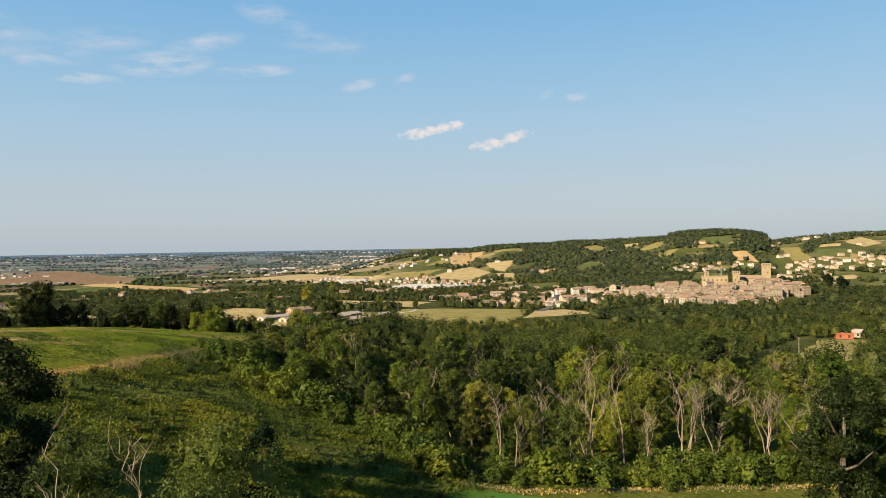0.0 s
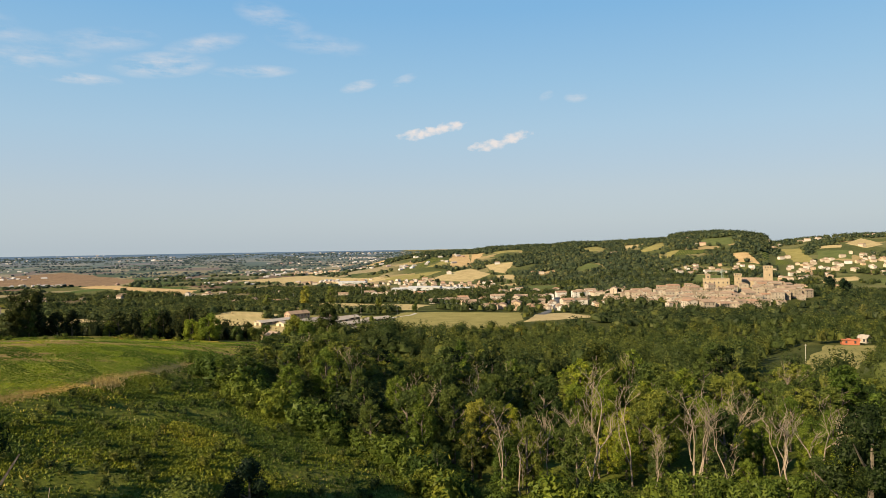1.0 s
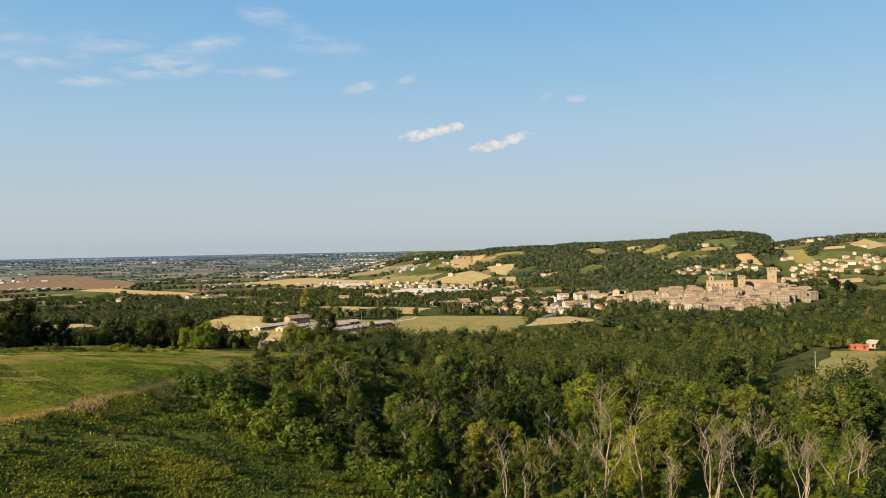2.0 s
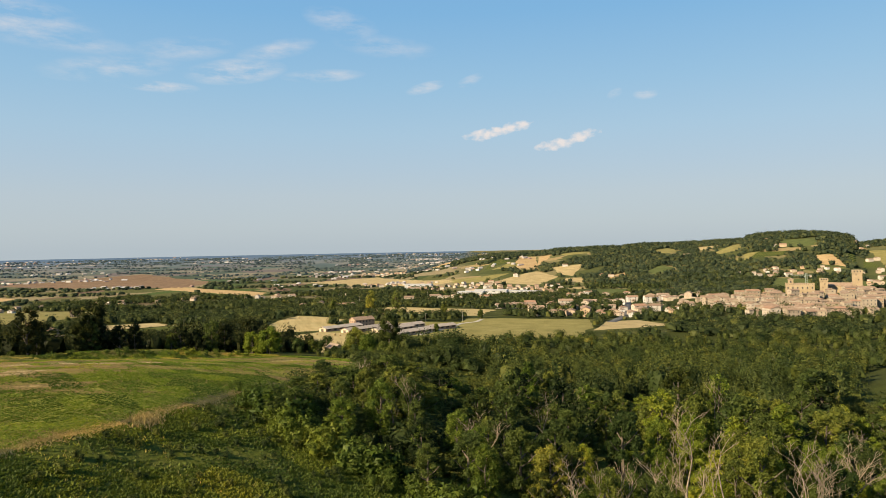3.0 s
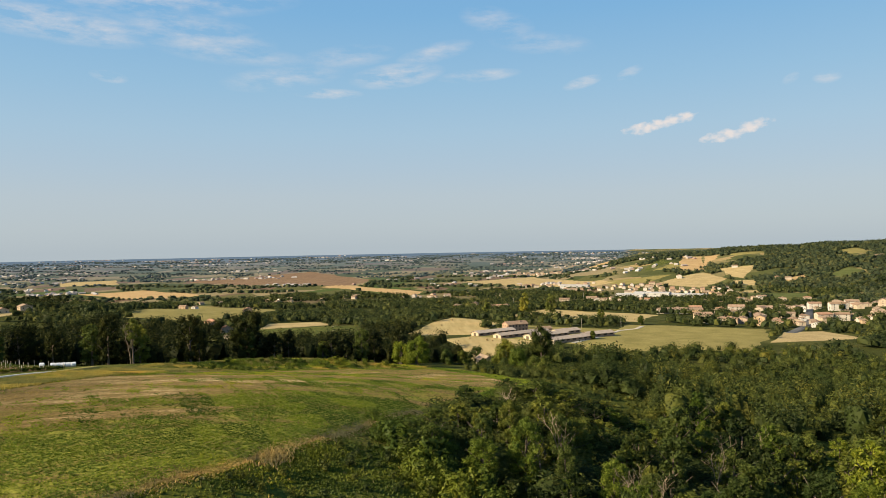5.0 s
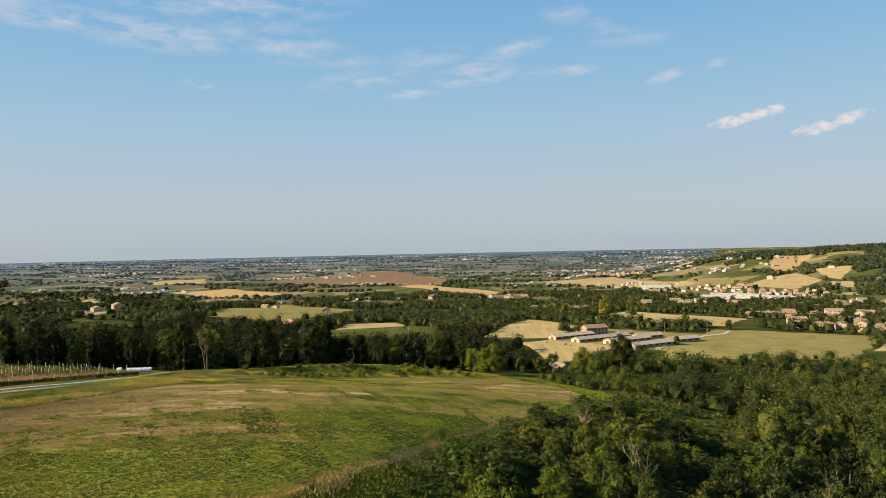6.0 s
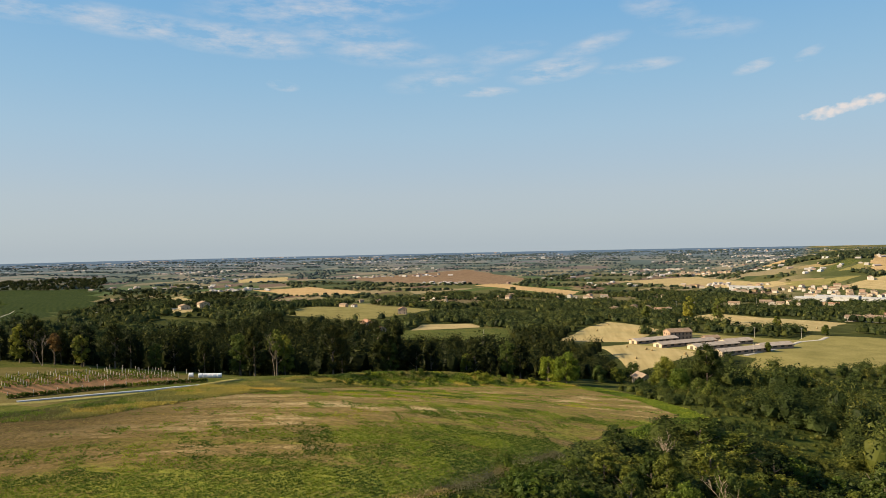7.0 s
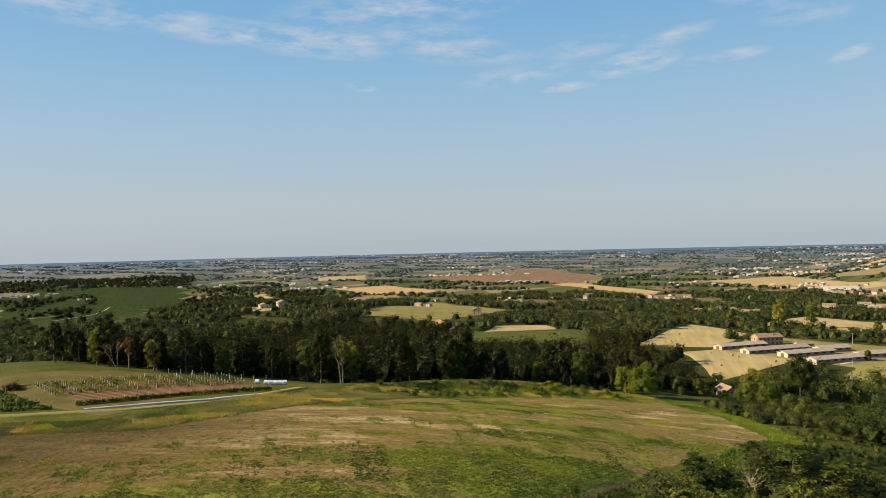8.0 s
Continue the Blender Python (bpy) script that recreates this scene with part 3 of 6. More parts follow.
def tube(points, radii, sides=5):
    """A tapered limb along points, as triangles."""
    pts = np.array(points, float)
    vs = []
    for i, (p, r) in enumerate(zip(pts, radii)):
        d = pts[min(i + 1, len(pts) - 1)] - pts[max(i - 1, 0)]
        d = d / (np.linalg.norm(d) + 1e-9)
        a = np.cross(d, (0.3, 0.9, 0.1))
        a /= np.linalg.norm(a) + 1e-9
        b = np.cross(d, a)
        ang = np.arange(sides) * 2 * math.pi / sides
        vs.append(p + r * (np.cos(ang)[:, None] * a + np.sin(ang)[:, None] * b))
    fs = []
    for i in range(len(pts) - 1):
        for j in range(sides):
            a, b = i * sides + j, i * sides + (j + 1) % sides
            fs += [(a, b, b + sides), (a, b + sides, a + sides)]
    return np.concatenate(vs), np.array(fs)


def limbs(rng, high, thick, forks=5, lean=0.0, sides=5):
    """A trunk with some limbs up into the crown."""
    bend = rng.standard_normal(2) * 0.03 * high
    line = [(bend[0] * k * k + lean * k * high, bend[1] * k * k, k * high) for k in (-0.03, 0.2, 0.45, 0.75)]
    out = [tube(line, [thick * 1.25, thick, thick * 0.75, thick * 0.35], sides)]
    for n in range(forks):
        k = 0.28 + 0.4 * n / forks
        a = n * 2.4 + rng.random()
        o = np.array([bend[0] * k * k + lean * k * high, bend[1] * k * k, k * high])
        e = o + np.array([math.cos(a), math.sin(a), 0.9]) * high * (0.14 + 0.12 * rng.random())
        out.append(tube([o, (o + e) / 2 + (0, 0, -0.02 * high), e], [thick * 0.5, thick * 0.35, thick * 0.12], 4))
    return join(out)


def crown_lobes(rng, high, wide, foot=0.25, count=7, peak=0.5):
    """Lobes of an uneven crown."""
    out = []
    for n in range(count):
        k = (n + 0.5) / count
        z = high * (foot + (1 - foot) * (0.12 + 0.8 * k))
        rad = wide * math.sin(math.pi * min(0.97, 0.22 + 0.7 * k)) ** peak
        a = n * 2.4 + rng.random() * 0.9
        off = rad * (0.42 + 0.25 * rng.random()) * (0.2 if n == count - 1 else 1)
        s = wide * (0.42 + 0.22 * rng.random()) * (8 / (8 + 0.5 * max(0, count - 7))) * (0.75 if n == count - 1 else 1)
        out.append(((off * math.cos(a), off * math.sin(a), z), (s, s, s * (0.8 + 0.35 * rng.random()))))
    return out


def make_tree(name, seed, high, wide, clumps, size, label, foot=0.25, count=7, leaf=None, lean=0.0, group="", level=1, peak=0.5, category="tree", core=0.66):
    rng = np.random.default_rng(seed)
    ob = new(name)
    part("trunk", mesh_from("trunk", *limbs(rng, high, 0.018 * high + 0.05, 5, lean), M_BARK), None, ob)
    part("crown", mesh_from("crown", *foliage(rng, crown_lobes(rng, high, wide, foot, count, peak), clumps, size, level, core), leaf or M_LEAF), None, ob)
    ob.empty_display_size = 0.5
    return tagged(ob, label, category, group)


def dead_branches(rng, base, way, length, radius, depth, out):
    """Bare forking branches."""
    mid = base + way * length * 0.5 + rng.standard_normal(3) * length * 0.05
    end = base + way * length + rng.standard_normal(3) * length * 0.06
    out.append(tube([base, mid, end], [radius, radius * 0.8, radius * 0.55], 5 if depth > 3 else 3))
    if depth == 0:
        return
    for n in range(3 if depth == 3 else 2):
        side = rng.standard_normal(3)
        side[2] = abs(side[2]) * 0.3
        turn = way * 0.95 + side / np.linalg.norm(side) * ((0.18 if depth > 3 else 0.6) + 0.35 * rng.random())
        turn[2] += 0.12
        start = base + (end - base) * (1.0 if n == 0 else 0.35 + 0.6 * rng.random())
        dead_branches(rng, start, turn / np.linalg.norm(turn), length * (0.55 + 0.22 * rng.random()), max(radius * (0.45 if n else 0.68), 0.028), depth - 1, out)


def dead_tree(seed, high, label, stems=1, thick=0.0115):
    rng = np.random.default_rng(seed)
    out = []
    for _ in range(stems):
        lean = np.array([rng.normal() * 0.1, rng.normal() * 0.1, 1.0])
        dead_branches(rng, np.array([rng.normal() * 0.3 * (stems - 1), rng.normal() * 0.3 * (stems - 1), -0.5]), lean / np.linalg.norm(lean), high * 0.4, thick * high, 5, out)
    v, f = join(out)
    v = v * (1, 1, high / v[:, 2].max())
    return tagged(new("dead_tree", mesh_from("dead_tree", v, f, M_DEAD, True)), label, "dead tree", "bare trees")

# ---- fields ----
CLEAR = []


def plot(corners, mat, label, name="field", lift=0.3, clear=True, nu=22, nv=22):
    if clear:
        CLEAR.append(corners)
    return field(name, corners, mat, label, lift, nu, nv)


# the domed meadow that the drone climbs beside
CLEAR.append([(118, 280), (192, 412), (221, 411), (144, 283)])


HEADLAND = ([40, 128, 145, 164, 190, 212, 244, 269, 290, 303, 315], [-172, -163, -141, -139, -138, -134, -134, -126, -113, -97, -92])


def build_meadow():
    """The mown meadow, bounded by its curved headland."""
    nu, nv = 150, 150
    v = np.linspace(0, 1, nv)
    y = 40 + 275 * v
    left = np.interp(y, *HEADLAND)
    right = np.interp(y, [40, 107, 119, 130, 143, 158, 181, 215, 251, 285, 311, 315], [-80, -69, -67, -63, -61, -58, -55, -50, -40, -60, -86, -92])
    right = right + 0.5 * np.sin(y * 0.4) + 0.35 * np.sin(y * 1.1)
    u = np.linspace(0, 1, nu)[:, None]
    x = left * (1 - u) + right * u
    yy = np.broadcast_to(y, x.shape)
    z = land(x, yy) + 0.1
    z[0], z[-1], z[:, 0], z[:, -1] = z[0] - 0.4, z[-1] - 0.4, z[:, 0] - 0.4, z[:, -1] - 0.4
    i, j = np.meshgrid(np.arange(nu - 1), np.arange(nv - 1), indexing="ij")
    k = (i * nv + j).ravel()
    ob = new("mown_meadow", mesh_from("mown_meadow", np.stack([x, yy, z], -1).reshape(-1, 3), np.stack([k, k + nv, k + nv + 1, k + 1], -1), M_MEADOW, True))
    tagged(ob, "domed mown meadow with green regrowth and bleached stubble", "field", kind="structure")


build_meadow()
CLEAR += [[(-190, 20), (-55, 20), (-46, 200), (-160, 215)], [(-160, 200), (-46, 190), (-38, 258), (-135, 300)], [(-135, 280), (-40, 250), (-75, 304), (-110, 316)]]
CLEAR += [[(-330, 60), (-150, 60), (-160, 222), (-250, 178)], [(-250, 170), (-160, 165), (-165, 245), (-215, 212)]]

plot([(-40, 40), (120, 40), (90, 118), (3, 121)], M_CROP, "small bright green crop field in the valley", lift=0.15)
plot([(142, 283), (218, 412), (252, 410), (173, 299)], M_OLIVE, "dry pasture clearing in the wood")
plot([(-219, 610), (-231, 813), (-152, 721), (-159, 626)], M_STUBBLE, "pale wheat stubble field strewn with bales")
plot([(-172, 588), (-155, 614), (-90, 585), (-120, 490)], M_STUBBLE, "pale wheat stubble field below the barns")
plot([(-152, 716), (-20, 690), (-40, 560), (-158, 608)], M_OLIVE, "stubble and trodden yard round the farm", lift=0.22)
plot([(-195, 850), (-150, 1005), (-6, 905), (-22, 762)], M_STUBBLE, "long stubble field behind the farm hedge")
plot([(-68, 525), (-34, 735), (92, 735), (64, 560)], M_OLIVE, "dry greenish hay field beside the farm track")
plot([(96, 700), (72, 610), (150, 660), (130, 720)], M_TAN, "dry hay field at the edge of the town")
plot([(42, 2040), (140, 1982), (72, 1717), (33, 1716)], M_ORANGE, "bare clay field on the hillside")
plot([(-45, 1776), (-13, 1919), (27, 1867), (-39, 1748)], M_VINES, "green vineyard on the open hillside")
plot([(-25, 1730), (27, 1855), (62, 1786), (-7, 1728)], M_OLIVE, "fallow slope beside the clay field")
plot([(117, 1726), (191, 1718), (150, 1557), (122, 1615)], M_TAN, "ripe field on the hillside")
plot([(-30, 1523), (80, 1690), (124, 1575), (70, 1462)], M_TAN, "wide ripe field at the foot of the hill")
plot([(-136, 1640), (20, 1650), (-30, 1560), (-90, 1540)], M_OLIVE, "pale green pasture at the foot of the hill")
plot([(-250, 1620), (-140, 1690), (-95, 1600), (-180, 1560)], M_TAN, "long ripe field below the hill")
plot([(-225, 2180), (-170, 2560), (-130, 2400), (-175, 2150)], M_ORANGE, "small clay field at the hill's end")
plot([(215, 1547), (268, 1594), (266, 1568), (223, 1515)], M_ORANGE, "small bare field among hedges")
plot([(153, 1940), (242, 1980), (234, 1915), (166, 1890)], M_OLIVE, "pale green ridge pasture")
plot([(129, 1548), (170, 1544), (163, 1476), (129, 1492)], M_TAN, "harvested strip at the foot of the hill")
plot([(119, 1400), (165, 1421), (160, 1379), (119, 1370)], M_TAN, "harvested strip behind the town")
plot([(120, 1360), (235, 1370), (220, 1300), (120, 1310)], M_GREEN, "green meadow behind the town")
plot([(300, 1560), (350, 1640), (372, 1600), (322, 1530)], M_GREEN, "small hillside pasture among woods")
plot([(370, 1850), (430, 1920), (450, 1840), (395, 1800)], M_OLIVE, "yellowing pasture below the ridge")
plot([(723, 1600), (766, 1635), (746, 1496), (699, 1482)], M_VINES, "vineyard in rows on the slope")
plot([(841, 1750), (856, 1676), (781, 1475), (752, 1505)], M_OLIVE, "yellowing vineyard on the slope")
plot([(660, 1595), (693, 1586), (671, 1472), (634, 1498)], M_ORANGE, "bare clay patch among woods")
plot([(512, 1413), (565, 1379), (525, 1280), (462, 1305)], M_GREEN, "green meadow behind the castle")
plot([(534, 1612), (570, 1680), (642, 1680), (607, 1626)], M_VINES, "green vineyard below the hilltop house")
plot([(500, 1630), (545, 1690), (572, 1672), (530, 1610)], M_OLIVE, "pale grass slope beside the vineyard")
plot([(640, 1745), (690, 1860), (750, 1780), (703, 1695)], M_GREEN, "green slope below the hilltop trees")
plot([(503, 1768), (598, 1875), (565, 1750), (508, 1735)], M_OLIVE, "fallow strip along the ridge")
plot([(505, 1930), (560, 1890), (530, 1835), (495, 1855)], M_TAN, "narrow ripe field along the ridge")
plot([(585, 1330), (680, 1370), (650, 1270), (580, 1240)], M_GREEN, "green slope behind the keep")
plot([(880, 1640), (925, 1620), (900, 1580), (868, 1610)], M_TAN, "pale harvested field on the far slope")
plot([(940, 1640), (1040, 1740), (1010, 1600), (940, 1560)], M_TAN, "pale stubble on the far hill")
plot([(684, 1285), (760, 1290), (750, 1249), (676, 1246)], M_TAN, "harvested strip beside the old town")
plot([(800, 1500), (850, 1590), (900, 1530), (840, 1440)], M_GREEN, "green pasture among the hill houses")
plot([(745, 1225), (840, 1300), (860, 1230), (770, 1180)], M_GREEN, "deep green field beside the old town")
plot([(-1067, 1780), (-1012, 2068), (-774, 1919), (-750, 1635)], M_TILLED, "wide brown tilled field on the plain")
plot([(-505, 1820), (-362, 2064), (-103, 1584), (-330, 1657)], M_TAN, "wide ripe field on the plain")
plot([(-1313, 1758), (-1216, 2365), (-836, 1960), (-1037, 1666)], M_TILLED, "wide brown tilled field on the plain")
plot([(-817, 1634), (-811, 1718), (-484, 1493), (-479, 1392)], M_ORANGE, "long harvested field on the plain")
plot([(-560, 660), (-800, 1120), (-478, 880), (-460, 680)], M_OLIVE, "yellowing pasture ringed with trees")
plot([(-380, 645), (-395, 695), (-350, 728), (-322, 700)], M_TAN, "small ripe field between woods")
plot([(-385, 560), (-397, 640), (-300, 700), (-245, 600)], M_VINES, "green vineyard between woods")
plot([(-1286, 1111), (-1327, 1167), (-900, 930), (-850, 860)], M_TAN, "ripe field behind the new houses")
plot([(-1277, 1346), (-1206, 1479), (-913, 1356), (-1049, 1237)], M_ORANGE, "harvested field on the plain")
plot([(-1697, 1691), (-1610, 1848), (-1440, 1658), (-1542, 1562)], M_TAN, "ripe field on the plain")
plot([(-860, 470), (-1180, 545), (-1350, 860), (-800, 600)], M_VINEDARK, "dark green vineyard slope", lift=0.5)
plot([(-1180, 545), (-1850, 800), (-1850, 1030), (-1350, 860)], M_VINEDARK, "green vineyards on the far spur", lift=0.6)
plot([(-1163, 854), (-1291, 731), (-2310, 1009), (-1736, 1247)], M_VINEDARK, "dark green vineyards climbing the far spur", lift=0.7)
plot([(-702, 600), (-706, 655), (-660, 652), (-664, 618)], M_TAN, "bare levelled ground round the new houses")

# the little vineyard past the meadow, its tilled rows and the track
plot([(-262, 150), (-232, 195), (-176, 226), (-162, 146)], M_FALLOW, "dry olive grass round the little vineyard", lift=0.05, clear=False, nu=40, nv=40)
plot([(-180, 152), (-214, 160), (-203, 213), (-163, 198)], M_SOIL, "tilled brown vineyard soil in rows", lift=0.12, clear=False)


def strip(name, line, wide, mat, label, lift=0.35, clear=True):
    """A road or band along a line."""
    pts = np.array(line, float)
    t = np.linspace(0, len(pts) - 1, 12 * (len(pts) - 1) + 1)
    x, y = np.interp(t, range(len(pts)), pts[:, 0]), np.interp(t, range(len(pts)), pts[:, 1])
    d = np.stack([np.gradient(x), np.gradient(y)], -1)
    d /= np.linalg.norm(d, axis=1, keepdims=True)
    rows = []
    for s in (-1, -0.94, 0, 0.94, 1):
        px, py = x - d[:, 1] * wide / 2 * s, y + d[:, 0] * wide / 2 * s
        rows.append(np.stack([px, py, land(px, py) + (lift if abs(s) < 1 else -0.2)], -1))
    n = len(t)
    k = (np.arange(4)[:, None] * n + np.arange(n - 1)).ravel()
    ob = new(name, mesh_from(name, np.concatenate(rows), np.stack([k, k + n, k + n + 1, k + 1], -1), mat, True))
    if clear:
        for a, b in zip(pts[:-1], pts[1:]):
            q = np.array([b[1] - a[1], a[0] - b[0]]) / np.linalg.norm(b - a) * (wide / 2 + 3)
            CLEAR.append([tuple(a - q), tuple(a + q), tuple(b + q), tuple(b - q)])
    return tagged(ob, label, "road" if "road" in name else "ground strip", kind="structure")


strip("farm_road", [(-20, 720), (-24, 696), (-38, 676), (-48, 625), (-66, 576)], 4, M_ROAD, "pale gravel farm track")
strip("road", [(100, 690), (128, 780), (150, 900), (170, 1010), (240, 1090), (330, 1180)], 9, M_ASPHALT, "grey road into the town")
strip("ground_sheet", [(-174, 151), (-168, 163), (-161, 176), (-158.5, 192)], 1.7, M_SHEET, "long greyish white plastic sheet laid beside the vineyard", 0.25)
strip("farm_road", [(-205, 118), (-181, 139), (-166, 156), (-155, 180), (-164, 212)], 3.2, M_OLIVE, "grassy track along the meadow", 0.14)
strip("hill_road", [(-800, 600), (-730, 640), (-690, 640)], 7, M_ROAD, "pale dirt road cut up to the new houses", 0.5)
strip("vineyard_road", [(-1050, 560), (-1180, 690), (-1330, 800)], 2.2, M_ROAD, "pale road through the vineyards", 0.8)

# ---- woods ----
TOWN = [(40, 960, 75, 40), (75, 790, 55, 40), (125, 800, 60, 45), (185, 1000, 70, 60), (20, 1425, 110, 45), (740, 1430, 80, 60), (850, 1420, 70, 70), (160, 830, 50, 40), (0, 1300, 110, 60), (-105, 1500, 110, 50), (-360, 2130, 90, 90), (-240, 1020, 70, 45), (75, 1350, 50, 40), (340, 885, 130, 75), (440, 900, 90, 70), (-110, 620, 75, 60), (560, 1450, 110, 50), (665, 1330, 70, 50), (-680, 650, 40, 30), (-410, 620, 14, 12), (-476, 780, 12, 12), (-78, 348, 9, 9), (-239, 162, 30, 20)]


def open_land(x, y):
    """True where a field, a road or a settlement keeps the trees away."""
    out = np.zeros(x.shape, bool)
    for q in CLEAR:
        inside_a, inside_b = np.ones(x.shape, bool), np.ones(x.shape, bool)
        for (ax, ay), (bx, by) in zip(q, q[1:] + q[:1]):
            side = (bx - ax) * (y - ay) - (by - ay) * (x - ax)
            inside_a &= side >= 0
            inside_b &= side <= 0
        out |= inside_a | inside_b
    return out


def screened(x, y, high):
    """True where a tree that high would stand before open land, as the drone sees it."""
    z = land(x, y)
    k = (108 - z) / np.maximum(108 - z - high, 8)
    return open_land(x * k, y * k) | open_land(x * (1 + k) / 2, y * (1 + k) / 2)


def in_town(x, y):
    out = np.zeros(x.shape, bool)
    for cx, cy, a, b in TOWN:
        out |= ((x - cx) / a) ** 2 + ((y - cy) / b) ** 2 < 1
    return out


def blotches(x, y, size, shift=0.0):
    """A smooth random field between about -1 and 1."""
    u, v = x / size + shift, y / size - shift
    return (np.sin(u * 2.1 + 1.3 * np.sin(v * 1.7)) + np.sin(v * 2.6 + 1.1 * np.sin(u * 1.3 + 2)) + 0.6 * np.sin((u + v) * 4.3) + 0.5 * np.sin((u - v) * 5.1 + 1)) / 3.1


def seeds(x0, x1, y0, y1, step, seed):
    g = np.random.default_rng(seed)
    x, y = np.meshgrid(np.arange(x0, x1, step), np.arange(y0, y1, step), indexing="ij")
    x, y = x.ravel(), y.ravel()
    return x + g.uniform(-0.48, 0.48, x.size) * step, y + g.uniform(-0.48, 0.48, x.size) * step, g


def light_tree(seed, high, wide, leaves, size, level=1, foot=0.0, core=0.8):
    """A cheap crown: one lumpy egg shape, with leaves standing off it."""
    g = np.random.default_rng(seed)
    waves = [(g.normal(size=3) * (1.6 + 1.3 * n), g.uniform(0, 6.283), 0.17 / (1 + 0.35 * n)) for n in range(6)]

    def spread_out(d, k):
        lump = 1 + sum(a * np.sin(d @ w + f) for w, f, a in waves)
        egg = 0.92 + 0.2 * np.clip(-d[:, 2], -0.3, 0.5)
        base = np.stack([d[:, 0], d[:, 1], np.tanh(1.9 * d[:, 2])], -1) * lump[:, None] * k
        half = high * (1 - foot) / 2
        return np.stack([base[:, 0] * wide * egg, base[:, 1] * wide * egg, foot * high + half * (1 + base[:, 2])], -1)

    v, f = ico(level)
    body = spread_out(v, np.full((len(v), 1), core))
    d = g.normal(size=(leaves, 3))
    d /= np.linalg.norm(d, axis=1, keepdims=True)
    d[:, 2] = np.where(d[:, 2] < -0.5, -d[:, 2], d[:, 2])
    p = spread_out(d, core + 0.04 + (1.1 - core) * g.random((leaves, 1)))
    nrm = d + 0.5 * g.normal(size=(leaves, 3))
    nrm /= np.linalg.norm(nrm, axis=1, keepdims=True)
    t = np.cross(nrm, g.normal(size=(leaves, 3)))
    t /= np.linalg.norm(t, axis=1, keepdims=True)
    b = np.cross(nrm, t)
    q = size * (0.5 + 0.9 * g.random((leaves, 1)))
    tri = np.stack([p - t * q * 0.9 + b * q * 0.25, p + b * q * 0.75 + t * q * 0.1, p + t * q - b * q * 0.45], 1).reshape(-1, 3)
    return join([(body, f), (tri, np.arange(3 * leaves).reshape(-1, 3))])


def woods(name, models, x, y, g, tall, mat, label, sink=0.3, category="wood", spread=1.0):
    """One mesh of many trees."""
    vs, fs, n = [], [], 0
    z = land(x, y) - sink
    turn = g.uniform(0, 6.283, len(x))
    which = g.integers(0, len(models), len(x))
    s = tall * (0.6 + 0.75 * g.random(len(x)) ** 1.5)
    wide = spread * s * (0.85 + 0.35 * g.random(len(x)))
    for m, (v, f) in enumerate(models):
        k = np.where(which == m)[0]
        if not len(k):
            continue
        c, q = np.cos(turn[k])[:, None], np.sin(turn[k])[:, None]
        p = np.stack([(v[:, 0] * c - v[:, 1] * q) * wide[k][:, None] + x[k][:, None], (v[:, 0] * q + v[:, 1] * c) * wide[k][:, None] + y[k][:, None], v[:, 2] * s[k][:, None] + z[k][:, None]], -1)
        vs.append(p.reshape(-1, 3))
        fs.append((f[None] + (np.arange(len(k)) * len(v))[:, None, None]).reshape(-1, 3) + n)
        n += len(k) * len(v)
    ob = new(name, mesh_from(name, np.concatenate(vs), np.concatenate(fs), mat))
    return tagged(ob, label, category, kind="stuff")


def ceiling(x, y):
    """The wood stays low where it runs out along the meadow."""
    lim = np.interp(y, [185, 200, 225, 240, 255, 275], [15, 12, 7.0, 4.6, 2.6, 2.2]) * np.clip((x + 62) / 30, 0.4, 1)
    lim = np.where((x > -62) & (x < -4) & (y > 185) & (y < 285), lim, 40.0)
    lim = np.where((x > -100) & (x < -30) & (y >= 285) & (y < 352), np.minimum(lim, 4.0), lim)
    return np.where((x > -66) & (x < -26) & (y > 128) & (y <= 200), np.minimum(lim, np.clip(77.5 + 0.1 * (x + 66) - land(x, y), 3.5, 40)), lim)


# trees near enough to tell apart, as things
NEAR = [make_tree("broadleaf_tree", 40 + n, 14, 3.6 + 0.5 * (n % 3), 760, 0.42, "leafy green broadleaf tree in the valley wood", foot=0.04, core=0.55, count=20, group="trees of the valley wood") for n in range(6)]
NEAR.append(make_tree("broadleaf_tree", 50, 14, 3.4, 760, 0.42, "bright yellow-green locust tree in the valley wood", foot=0.06, core=0.55, count=20, leaf=M_BRIGHT, group="trees of the valley wood"))
NEAR.append(make_tree("broadleaf_tree", 51, 14, 3.7, 760, 0.42, "broadleaf tree in the valley wood with shade put into its leaf colour", foot=0.04, core=0.55, count=20, leaf=M_SHADELEAF, group="trees of the valley wood"))

FINE = [make_tree("broadleaf_tree", 240 + n, 14, 3.6 + 0.5 * (n % 3), 2500, 0.25, "leafy green broadleaf tree at the wood's edge", foot=0.03, core=0.5, count=26, leaf=(None, None, M_BRIGHT, None, M_SHADELEAF)[n], group="trees of the valley wood") for n in range(5)]
vx, vy, vg = seeds(-95, 330, 118, 560, 7.6, 3)
edge = np.interp(vy, [118, 128, 140, 152, 165, 200, 255, 285, 311, 345, 560], [6, -1, -9, -33, -51, -47, -35, -53, -77, -66, -75])
keep = (vx > edge) & ~open_land(vx, vy) & ~in_town(vx, vy) & (((vy < 330) & (vx < 90)) | ~screened(vx, vy, 8.5)) & (vx < 0.72 * vy + 30)
keep &= ~((np.hypot(vx, vy) > 520) & (vx < 60))
keep &= vy > np.interp(vx, [-95, -10, 0, 30, 60, 120], [140, 140, 126, 129, 127, 110])
keep &= vg.random(len(vx)) > 0.1
